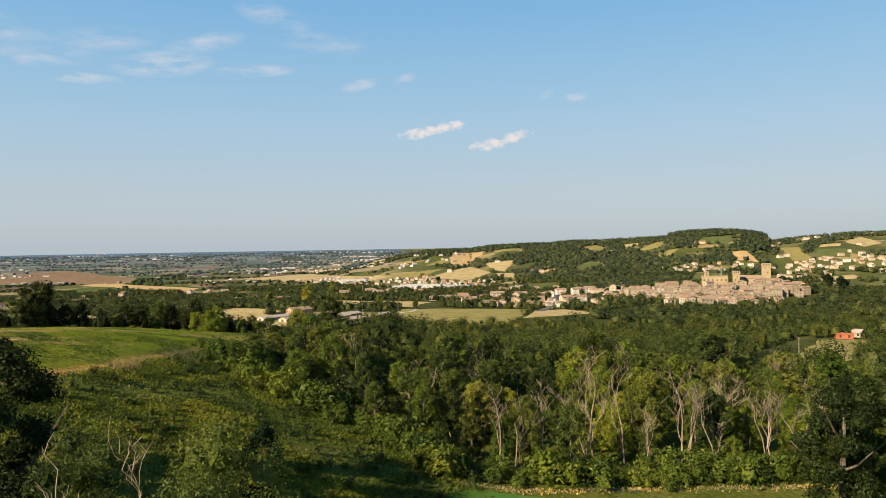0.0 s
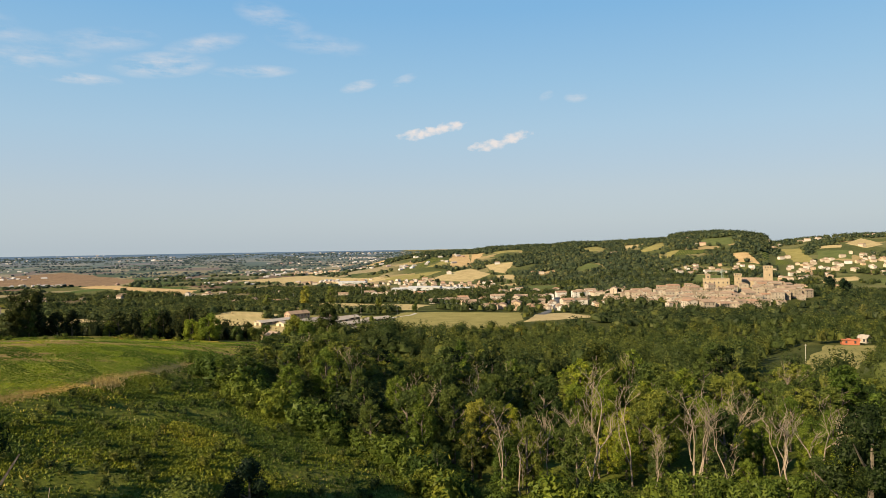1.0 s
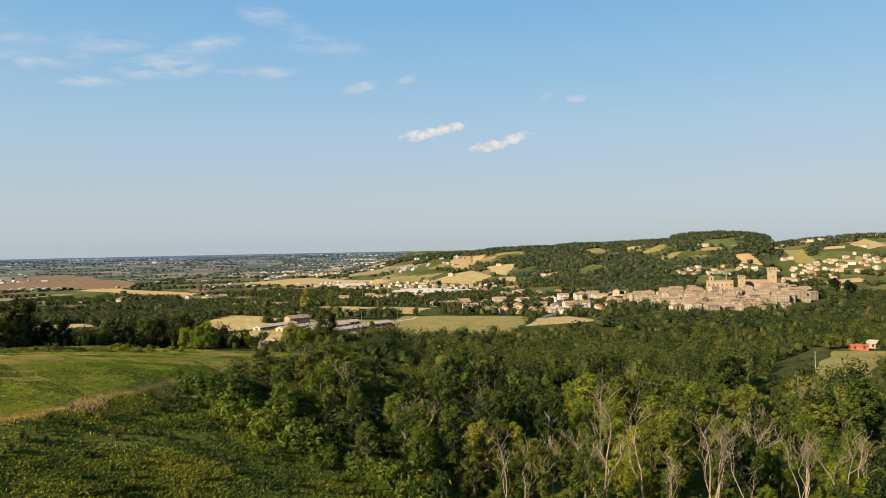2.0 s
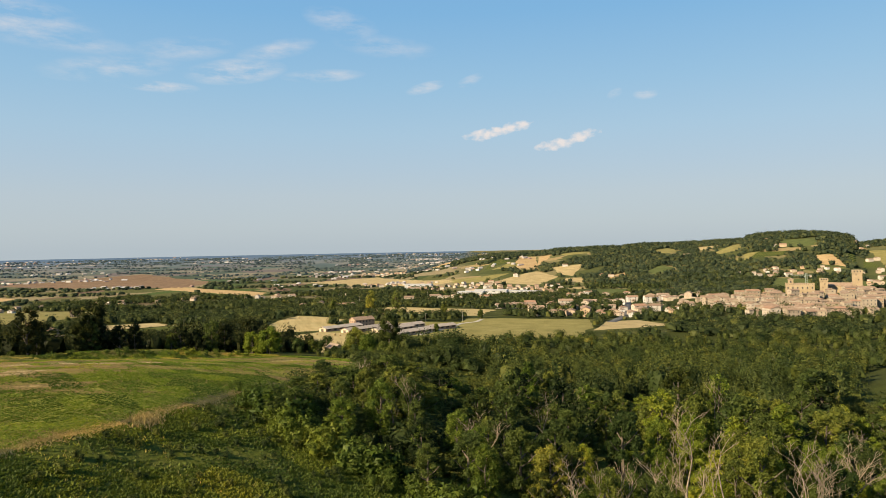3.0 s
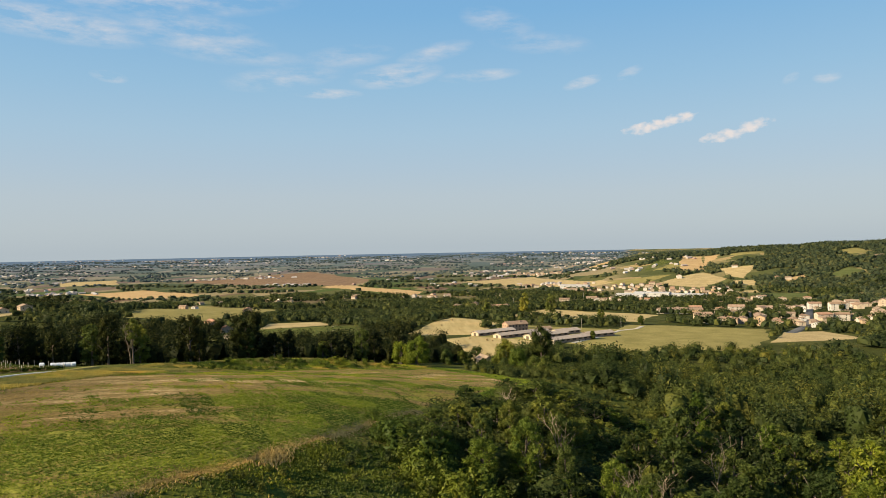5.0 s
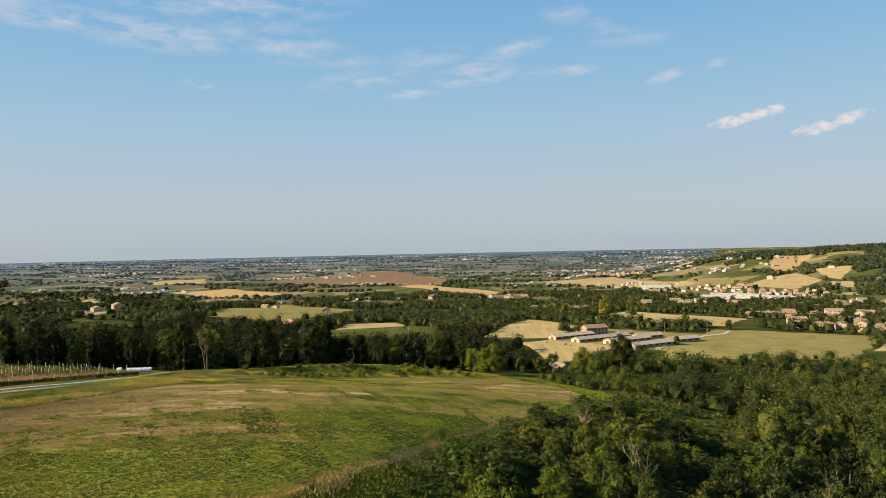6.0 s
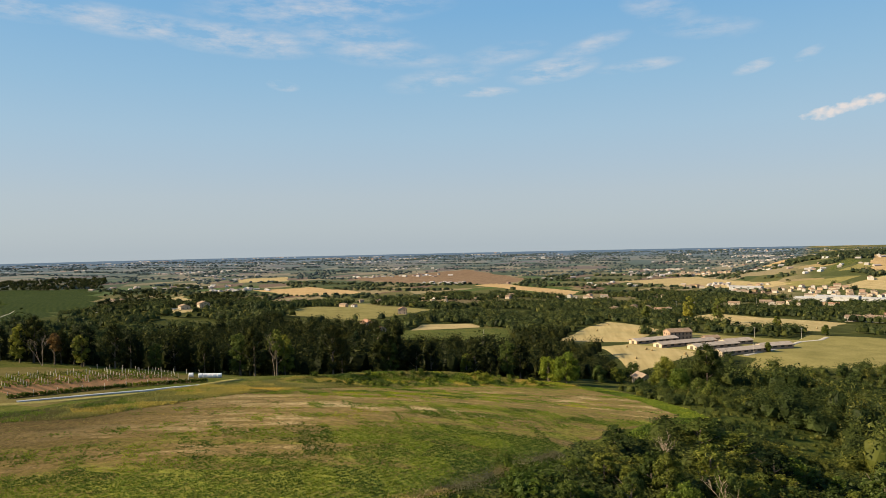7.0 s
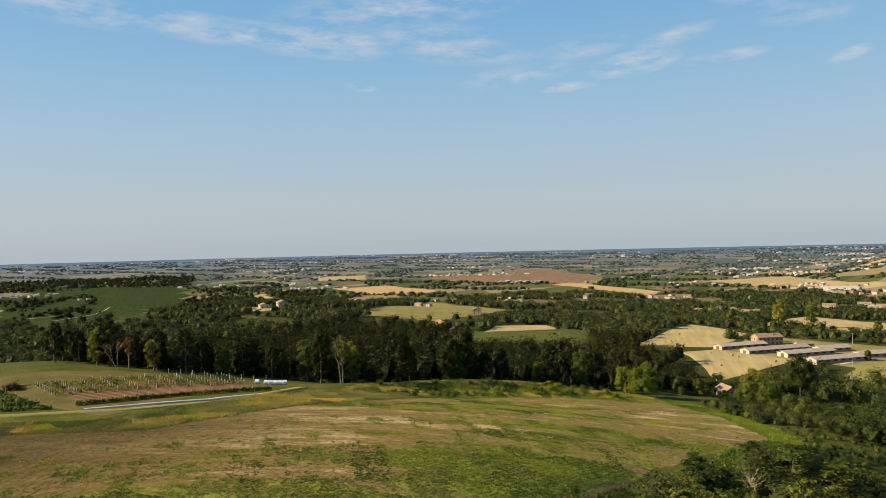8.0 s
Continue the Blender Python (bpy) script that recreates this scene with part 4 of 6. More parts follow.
vx, vy = vx[keep], vy[keep]
order = np.argsort(np.hypot(vx - 5, vy - 40))
vx, vy = vx[order], vy[order]
for n in range(300):
    kind = vg.integers(0, 20)
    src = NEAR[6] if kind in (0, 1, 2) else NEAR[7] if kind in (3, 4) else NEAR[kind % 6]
    s = vg.uniform(0.55, 1.25)
    w = s ** 0.8 * vg.uniform(0.85, 1.25)
    s = min(s, float(ceiling(vx[n], vy[n])) / 15.0)
    w = min(w, 1.5 * s + 0.1)
    if n < 110:
        src = FINE[n % 5 if n < 5 else (0, 2, 3, 2, 2, 3, 2, 0, 1, 2, 2, 4)[kind % 12]]
    m = Matrix.Translation((vx[n], vy[n], stand(vx[n], vy[n], 0.3))) @ pose(0, 0, 0, 0, 0, vg.uniform(0, 360)) @ Matrix.Diagonal((w, w, s, 1))
    if n < 5:
        FINE[n].matrix_basis = m
    elif 110 <= n < 118:
        NEAR[n - 110].matrix_basis = m
    else:
        copy_thing(src, m)
MID = [light_tree(60 + n, 11.5 + 0.6 * (n % 4), 4.6 + 0.5 * (n % 3), 430, 0.47, 2, 0.02, 0.56) for n in range(8)]
far_side = (vx[300:] < -8) & (vy[300:] < 345)
low = np.where(far_side, 0.68, 1.0)
low = np.minimum(low, ceiling(vx[300:], vy[300:]) / 13.0)
vx, vy = vx[300:], vy[300:]
near = np.hypot(vx, vy) < 330
tall = 0.82 * low * (1 - 0.22 * sstep(330, 420, np.hypot(vx, vy)))
THIN = [light_tree(85 + n, 11.0 + 0.7 * (n % 4), 5.2 + 0.5 * (n % 3), 190, 0.66, 1, 0.02, 0.58) for n in range(8)]
woods("valley_wood", MID, vx[near], vy[near], vg, tall[near], M_WOODS, spread=np.where(low[near] < 1, 1.4, 1.0), label="dense green broadleaf wood filling the valley")
woods("valley_wood", THIN, vx[~near], vy[~near], vg, tall[~near], M_WOODS, "green broadleaf wood farther down the valley")

lx, ly, lg = seeds(-85, 85, 350, 548, 7.6, 14)
keep = ~open_land(lx, ly) & (ly > 405 - 0.3 * lx) & ~in_town(lx, ly)
woods("valley_wood", THIN, lx[keep], ly[keep], lg, 0.5, M_WOODS, "low green wood below the hay field", spread=1.5)
sx, sy, sg2 = seeds(-70, 14, 160, 350, 3.9, 13)
keep = (sx > np.interp(sy, [160, 200, 255, 285, 311, 345], [-49, -46, -34, -52, -76, -62])) & ~open_land(sx, sy)
woods("valley_scrub", MID, sx[keep], sy[keep], sg2, np.minimum(0.4, ceiling(sx[keep], sy[keep]) / 18.0), M_WOODS, "low dense scrub between meadow and wood", spread=1.9)

# the dark wood that ends the meadow, and what lies behind it
hx, hy, hg = seeds(-520, -55, 170, 620, 7.6, 4)
d = hedge_dist(hx, hy)
keep = (d > 3) & ~open_land(hx, hy) & ~in_town(hx, hy) & ((d < 40) | ~screened(hx, hy, 8.0)) & (hx > -1.45 * hy)
hx, hy, d = hx[keep], hy[keep], d[keep]
first = np.where((d < 16) & (np.hypot(hx, hy) < 420))[0][:150]
ROWTREES = [make_tree("hedge_tree", 70 + n, 15, 4.2 + 0.4 * (n % 2), 850, 0.46, "tall dark green tree at the edge of the meadow wood", foot=0.05, core=0.58, count=18, leaf=(M_SHADEWOOD, M_SHADEWOOD, M_LEAF, M_SHADEWOOD)[n], group="trees along the meadow") for n in range(4)]
for n, k in enumerate(first):
    s = hg.uniform(0.7, 1.2) * (0.55 if hx[k] > -100 else 1.0)
    m = Matrix.Translation((hx[k], hy[k], stand(hx[k], hy[k], 0.3))) @ pose(0, 0, 0, 0, 0, hg.uniform(0, 360)) @ Matrix.Diagonal((s, s, s * hg.uniform(0.85, 1.1), 1))
    if n < 4:
        ROWTREES[n].matrix_basis = m
    else:
        copy_thing(ROWTREES[n % 4], m)
rest = np.setdiff1d(np.arange(len(hx)), first)
hx, hy, d = hx[rest], hy[rest], d[rest]
tall = 0.95 - 0.4 * sstep(-115, -95, hx) * (1 - sstep(420, 480, hy))
woods("meadow_wood", MID, hx[d < 28], hy[d < 28], hg, tall[d < 28], M_SHADEWOOD, "dark green wood behind the meadow")
woods("meadow_wood", THIN, hx[d >= 28], hy[d >= 28], hg, tall[d >= 28], M_SHADEWOOD, "green wood on the slope below the meadow")

# woods and hedges of the valley floor and the spur
FAR = [light_tree(80 + n, 11, 6.2 + 0.5 * (n % 3), 68, 0.95, 1, 0.0, 0.66) for n in range(6)]
mx, my, mg = seeds(-1300, 900, 250, 1560, 9.2, 6)
r, az = np.hypot(mx, my), np.degrees(np.arctan2(mx, my))
done = ((mx > -60) & (mx < 330) & (my < 560) & (mx < 0.72 * my + 30)) | ((mx < -55) & (mx > -520) & (my < 620))
patch = blotches(mx, my, 130)
want = np.where(az < -8, -0.35 + 0.45 * sstep(900, 1500, r), -0.22 + 0.3 * sstep(1200, 1450, r) * (az < 12) - 0.35 * sstep(700, 560, r))
want = np.where((az > 8) & (r < 900), -0.3, want)
want = np.where((az < -34) & (r < 800), -0.8, want)
keep = ~done & ~open_land(mx, my) & (r < 1560) & (az > -72) & (az < 34) & (hedge_dist(mx, my) > 3) & (patch > want)
keep &= ~screened(mx, my, 6.5) | (mg.random(len(mx)) < 0.1) | ((az < -37) & (r < 800))
keep &= ~in_town(mx, my) | (mg.random(len(mx)) < 0.16)
keep &= ~((np.hypot(mx - 395, (my - 890)) < 130) & (my < 860)) & ~((az > 12) & (az < 30) & (r > 640) & (r < 830) & (mg.random(len(mx)) < 0.7))
woods("valley_trees", FAR, mx[keep], my[keep], mg, 0.7, M_VALLEY, "clumps of green trees between fields and houses", spread=1.2)

# the wooded hillside
kx, ky, kg = seeds(-230, 1300, 1150, 2350, 8.6, 8)
r, az = np.hypot(kx, ky), np.degrees(np.arctan2(kx, ky))
keep = (r > 1255) & (r < 2200) & (az > -4) & (az < 34) & ~open_land(kx, ky)
dense = 0.42 + 1.2 * blotches(kx, ky, 95, 0.4) + 1.0 * np.exp(-(((az - 17.5) / 5.5) ** 2)) * (1 - 0.6 * sstep(1750, 1850, r)) + 0.5 * sstep(1980, 2090, r) - 0.9 * (1 - sstep(1250, 1500, r)) - 0.75 * sstep(25, 26.5, az) - 1.3 * (1 - sstep(-3, 7, az)) * (1 - sstep(1900, 2050, r))
keep &= (dense > 0.0) & (~in_town(kx, ky) | (kg.random(len(kx)) < 0.15)) & (~screened(kx, ky, 1.5) | (kg.random(len(kx)) < 0.12))
HILL = [light_tree(95 + n, 9.5, 6.2, 44, 0.95, 1, 0.0, 0.76) for n in range(6)]
tall = 0.78 * (1 + 0.35 * ((az > 18.2) & (az < 25) & (r > 1850)))
woods("hill_wood", HILL, kx[keep], ky[keep], kg, tall[keep], M_HAZEHILL, "dark green wood on the hillside", spread=1.2)

# tree lines and clumps out on the plain
DOT = [light_tree(90 + n, 9, 10.0, 12, 2.0, 1, 0.0, 0.95) for n in range(4)]
px_, py_, pg = seeds(-4800, 900, 1000, 4850, 16.5, 9)
r, az = np.hypot(px_, py_), np.degrees(np.arctan2(px_, py_))
lines = np.abs(np.sin(py_ / 61 + 0.55 * np.sin(px_ / 310))) > 0.9
rows2 = np.abs(np.sin(px_ / 140 + 0.5 * np.sin(py_ / 260))) > 0.95
keep = (r > 1480) & (r < 4400) & (az > -80) & (az < 9) & ((az < -3.5) | (r > 2300)) & ~open_land(px_, py_)
keep &= (lines & (blotches(px_, py_, 210) > -0.25)) | (rows2 & (blotches(px_, py_, 160, 2) > 0.1)) | (blotches(px_, py_, 120, 5) > 0.55)
keep &= (r < 2300) | (pg.random(len(r)) < 0.75)
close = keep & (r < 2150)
woods("plain_trees", DOT, px_[close], py_[close], pg, 0.6, M_HAZEHILL, "green hedgerows and copses scattered over the plain")
woods("plain_trees", DOT, px_[keep & ~close], py_[keep & ~close], pg, 0.5, M_HAZEWOOD, "far hedgerows scattered over the plain, haze put into their leaf colour")

# woods round the farm, below the old town and on the spur
BELTS = [(-140, 808, 46, 9, 45), (-70, 752, 40, 8, 30), (-150, 690, 14, 8, 14), (-250, 880, 70, 60, 170), (-330, 780, 70, 60, 150), (-190, 1100, 90, 70, 130), (-80, 1080, 70, 50, 90), (215, 620, 70, 45, 260), (262, 600, 60, 30, 120), (285, 692, 50, 12, 34), (500, 800, 60, 50, 170), (470, 870, 30, 60, 60), (300, 700, 60, 12, 40)]
bg = np.random.default_rng(17)
bx_, by_ = [], []
for cx, cy, a, b, count in BELTS:
    q = bg.uniform(-1, 1, (count, 2))
    bx_.append(cx + a * q[:, 0]), by_.append(cy + b * q[:, 1])
bx_, by_ = np.concatenate(bx_), np.concatenate(by_)
woods("farm_trees", FAR, bx_, by_, bg, 0.62, M_VALLEY, "clumps of dark trees round the farm and the town", spread=1.3)
qx, qy, qg = seeds(-2900, -640, 560, 1560, 17.0, 18)
r, az = np.hypot(qx, qy), np.degrees(np.arctan2(qx, qy))
keep = ((az < -54) & (r > 2150) & (r < 2700)) | ((az < -44) & (az > -57) & (r > 850) & (r < 1750)) | ((az < -50) & (r > 900) & (r < 1900) & ((blotches(qx, qy, 90) > 0.1) | (np.abs(np.sin(r / 62)) > 0.97)))
keep &= (~open_land(qx, qy) | (blotches(qx, qy, 75, 1) > 0.3) | ((az < -56) & (blotches(qx, qy, 60, 4) > 0.0))) & ~in_town(qx, qy) & (blotches(qx, qy, 110, 3) > -0.45) & ((az < -60) | ~screened(qx, qy, 5.0))
woods("spur_wood", FAR, qx[keep], qy[keep], qg, 0.75, M_SHADEWOOD, "dark woods on the vineyard spur", spread=1.4)

# ---- buildings ----
UNIT_BOX = [(-0.5, -0.5, 0), (0.5, -0.5, 0), (0.5, 0.5, 0), (-0.5, 0.5, 0), (-0.5, -0.5, 1), (0.5, -0.5, 1), (0.5, 0.5, 1), (-0.5, 0.5, 1)]
BOX_FACES = [(0, 3, 2, 1), (4, 5, 6, 7), (0, 1, 5, 4), (1, 2, 6, 5), (2, 3, 7, 6), (3, 0, 4, 7)]


def box(bm, x, y, z, w, d, h):
    """A box standing on z, centred on x and y."""
    vs = [bm.verts.new((x + a * w, y + b * d, z + c * h)) for a, b, c in UNIT_BOX]
    for f in BOX_FACES:
        bm.faces.new([vs[i] for i in f])
    return bm


def prism(bm, outline, y0, y1):
    """A section in x and z, drawn out along y."""
    a = [bm.verts.new((x, y0, z)) for x, z in outline]
    b = [bm.verts.new((x, y1, z)) for x, z in outline]
    bm.faces.new(a)
    bm.faces.new(b[::-1])
    n = len(a)
    for i in range(n):
        bm.faces.new((a[i], b[i], b[(i + 1) % n], a[(i + 1) % n]))
    bmesh.ops.recalc_face_normals(bm, faces=bm.faces[:])
    return bm


def gable_walls(w, d, h, rise, sink=2.0):
    return prism(bmesh.new(), [(-w / 2, -sink), (w / 2, -sink), (w / 2, h), (0, h + rise), (-w / 2, h)], -d / 2, d / 2)


def gable_roof(w, d, h, rise, over=0.5, thick=0.25):
    k = rise / (w / 2)
    e = w / 2 + over
    out = [(-e, h - over * k + 0.03), (0, h + rise + 0.03), (e, h - over * k + 0.03), (e, h - over * k + thick), (0, h + rise + thick + 0.05), (-e, h - over * k + thick)]
    return prism(bmesh.new(), out, -d / 2 - over, d / 2 + over)


def hip_roof(w, d, h, rise, over=0.6):
    bm = bmesh.new()
    a, b = w / 2 + over, d / 2 + over
    base = [bm.verts.new((x, y, h - 0.1)) for x, y in ((-a, -b), (a, -b), (a, b), (-a, b))]
    eave = [bm.verts.new((x, y, h + 0.12)) for x, y in ((-a, -b), (a, -b), (a, b), (-a, b))]
    s = max(b - a, 0.3)
    t0, t1 = bm.verts.new((0, -s, h + rise)), bm.verts.new((0, s, h + rise))
    bm.faces.new(base[::-1])
    for i in range(4):
        bm.faces.new((base[i], base[(i + 1) % 4], eave[(i + 1) % 4], eave[i]))
    bm.faces.new((eave[0], eave[1], t0))
    bm.faces.new((eave[1], eave[2], t1, t0))
    bm.faces.new((eave[2], eave[3], t1))
    bm.faces.new((eave[3], eave[0], t0, t1))
    return bm


PANES = {}


def pane(w, h):
    """A window: a dark pane sunk in a surround, drawn once for each size."""
    if (w, h) not in PANES:
        bm = box(bmesh.new(), 0, 0, 0, w, 0.16, h)
        me = bpy.data.meshes.new("window")
        bm.to_mesh(me)
        bm.free()
        me.materials.append(M_GLASS)
        PANES[(w, h)] = me
    return PANES[(w, h)]


def put_windows(ob, w, d, h, storeys, across, deep, size=(1.0, 1.5)):
    for s in range(storeys):
        z = 1.0 + s * h / storeys
        for side in (-1, 1):
            for n in range(across):
                o = part("window", pane(*size), None, ob)
                o.location = ((n + 0.5) / across * w - w / 2, side * (d / 2 + 0.02), z)
            for n in range(deep):
                o = part("window", pane(*size), None, ob)
                o.location, o.rotation_euler = (side * (w / 2 + 0.02), (n + 0.5) / deep * d - d / 2, z), (0, 0, radians(90))


def chimney(ob, x, y, z):
    bm = box(bmesh.new(), x, y, z - 1.2, 0.7, 0.7, 2.0)
    box(bm, x, y, z + 0.8, 0.95, 0.95, 0.18)
    part("chimney", bm, M_BRICK, ob)


def house(name, w, d, h, rise, storeys, wall, roof, label, hip=False, across=2, deep=3, group="", category="house", stack=True):
    ob = new(name)
    ob.empty_display_size = 1
    if hip:
        part("wall", box(bmesh.new(), 0, 0, -2, w, d, h + 2), wall, ob)
        part("roof", hip_roof(w, d, h, rise), roof, ob)
    else:
        part("wall", gable_walls(w, d, h, rise), wall, ob)
        part("roof", gable_roof(w, d, h, rise), roof, ob)
    put_windows(ob, w, d, h, storeys, across, deep)
    if stack:
        chimney(ob, w * 0.2, d * 0.2, h + rise * 0.75)
    return tagged(ob, label, category, group)


def settle(ob, x, y, turn, lift=0.0, scale=1.0):
    ob.matrix_basis = Matrix.Translation((x, y, stand(x, y) + lift)) @ pose(0, 0, 0, 0, 0, turn) @ Matrix.Scale(scale, 4)
    return ob


def hamlet(models, places, seed):
    """Houses in clusters: (x, y, half width, half depth, count). The first of each model is used up first."""
    g = np.random.default_rng(seed)
    fresh = list(models)
    taken = []
    for cx, cy, a, b, count in places:
        made = tries = 0
        while made < count and tries < 400:
            tries += 1
            x, y = cx + g.uniform(-a, a), cy + g.uniform(-b, b)
            if any((x - u) ** 2 + (y - v) ** 2 < 15**2 for u, v in taken):
                continue
            taken.append((x, y))
            made += 1
            m = Matrix.Translation((x, y, stand(x, y))) @ pose(0, 0, 0, 0, 0, g.choice([0, 90, 12, 100, -15]) + g.uniform(-8, 8)) @ Matrix.Scale(g.uniform(0.85, 1.12) * 0.88, 4)
            if fresh:
                fresh.pop(0).matrix_basis = m
            else:
                copy_thing(models[g.integers(0, len(models))], m)


# the new town on the valley floor
VILLAS = [
    house("town_house", 11, 14, 6.2, 2.0, 2, M_PAINT, M_TILES, "pale plastered town house with a clay tile roof", True, 1, 1, "houses of the new town"),
    house("town_house", 10, 18, 8.5, 2.2, 3, M_PAINT, M_TILES, "three-storey plastered town house with a clay tile roof", False, 1, 2, "houses of the new town"),
    house("town_house", 9, 11, 5.5, 1.8, 2, M_PAINT, M_TILES, "small pale house with a hipped tile roof", True, 1, 1, "houses of the new town"),
    house("town_house", 12, 22, 6.5, 2.2, 2, M_PAINT, M_TILES, "long terraced house with a clay tile roof", False, 1, 2, "houses of the new town"),
]
VILLAS_FAR = [
    house("town_house", 11, 14, 6.2, 2.0, 2, M_PAINT, M_TILES, "pale plastered house with a clay tile roof", True, 0, 0, "houses of the far villages", stack=False),
    house("town_house", 10, 18, 7.5, 2.2, 3, M_PAINT, M_TILES, "plastered village house with a clay tile roof", False, 0, 0, "houses of the far villages", stack=False),
    house("town_house", 9, 11, 5.5, 1.8, 2, M_PAINT, M_TILES, "small pale village house with a hipped roof", True, 0, 0, "houses of the far villages", stack=False),
]
hamlet(VILLAS, [(40, 945, 42, 22, 10), (70, 785, 36, 16, 9), (112, 790, 26, 24, 9), (160, 830, 30, 24, 8), (185, 990, 45, 30, 12), (-240, 1015, 45, 20, 7), (240, 1060, 60, 40, 9), (-130, 1150, 60, 30, 5), (300, 1130, 70, 40, 7), (-560, 1000, 60, 20, 3), (530, 1000, 40, 40, 6), (640, 1120, 50, 40, 7), (120, 900, 40, 40, 6), (210, 880, 24, 30, 5)], 21)
hamlet(VILLAS_FAR, [(75, 1350, 35, 25, 8), (-105, 1500, 95, 30, 30), (20, 1420, 90, 30, 22), (-10, 1370, 70, 20, 10), (560, 1450, 90, 40, 20), (665, 1330, 60, 36, 14), (740, 1420, 60, 40, 16), (775, 1460, 36, 16, 10), (150, 1240, 60, 25, 8), (-360, 2130, 80, 80, 34), (-640, 1180, 60, 40, 6), (-900, 1050, 120, 60, 8), (-330, 1330, 120, 40, 12), (830, 1380, 60, 40, 12), (880, 1460, 50, 40, 10), (-520, 1290, 120, 30, 8), (-230, 1640, 90, 30, 12), (-60, 1210, 60, 30, 8), (60, 1150, 60, 40, 8)], 22)

# factory sheds
for fx, fy, fw, fd, ft in ((-55, 1290, 22, 46, 78), (-20, 1325, 26, 60, 80), (38, 1292, 20, 52, 74), (-180, 1560, 18, 60, 80)):
    ob = new("factory_hall")
    part("wall", gable_walls(fw, fd, 6.5, 1.2), M_SHEDWHITE, ob)
    part("roof", gable_roof(fw, fd, 6.5, 1.2, 0.3, 0.3), M_SHEDWHITE, ob)
    for n in range(4):
        o = part("window", pane(4.0, 1.2), None, ob)
        o.location, o.rotation_euler = (fw / 2 + 0.02, (n - 1.5) * fd / 4.5, 4.0), (0, 0, radians(90))
        o = part("window", pane(4.0, 1.2), None, ob)
        o.location, o.rotation_euler = (-fw / 2 - 0.02, (n - 1.5) * fd / 4.5, 4.0), (0, 0, radians(90))
    settle(tagged(ob, "long white factory hall with a low metal roof", "factory", "factory halls"), fx, fy, ft)

# the old town on its mound
OLD = [
    house("old_house", 10, 14, 12.0, 1.6, 3, M_PLASTER, M_TILES, "tall ochre old-town house with a clay tile roof", False, 1, 3, "houses of the old town"),
    house("old_house", 9, 12, 9.5, 1.5, 3, M_PLASTER, M_TILES, "ochre old-town house with a shallow tile roof", False, 1, 2, "houses of the old town"),
    house("old_house", 12, 18, 12.5, 1.8, 3, M_PLASTER, M_TILES, "broad stone old-town house with rows of windows", False, 2, 4, "houses of the old town"),
    house("old_house", 8, 10, 8.0, 1.4, 2, M_PLASTER, M_TILES, "low old-town house with a tiled roof", True, 1, 1, "houses of the old town"),
]


def old_town():
    g = np.random.default_rng(31)
    fresh, taken = list(OLD), []
    spots = []
    for row, (y, x0, x1) in enumerate([(712, 262, 290), (728, 255, 320), (744, 250, 340), (758, 244, 300), (760, 330, 372), (772, 268, 360), (786, 264, 350), (800, 262, 372), (812, 245, 415), (826, 245, 432), (842, 245, 436), (858, 243, 440), (874, 240, 445), (890, 240, 350), (892, 400, 448), (908, 240, 340), (910, 405, 450), (926, 240, 335)]):
        x = x0 + g.uniform(0, 6)
        while x < x1:
            spots.append((x, y + g.uniform(-4, 4)))
            x += g.uniform(13, 19)
    for x, y in spots:
        m = Matrix.Translation((x, y, stand(x, y) - 0.3)) @ pose(0, 0, 0, 0, 0, g.choice([90, 90, 78, 0, 102]) + g.uniform(-10, 10)) @ Matrix.Scale(g.uniform(0.74, 1.0), 4)
        if fresh:
            fresh.pop(0).matrix_basis = m
        else:
            copy_thing(OLD[g.choice([0, 1, 1, 2, 3])], m)


old_town()


def merlons(ob, w, d, z, step=2.2):
    """A battlement round a roof, tooth by tooth."""
    me = bpy.data.meshes.new("merlon")
    bm = box(bmesh.new(), 0, 0, 0, 1.1, 0.6, 1.5)
    bm.to_mesh(me)
    bm.free()
    me.materials.append(M_STONE)
    for length, other, turn in ((w, d, 0), (d, w, 90)):
        n = max(2, int(length / step))
        for side in (-1, 1):
            for i in range(n):
                o = part("merlon", me, None, ob)
                along, off = (i + 0.5) / n * length - length / 2, side * (other / 2 - 0.3)
                o.location = (along, off, z) if not turn else (off, along, z)
                o.rotation_euler = (0, 0, radians(turn))


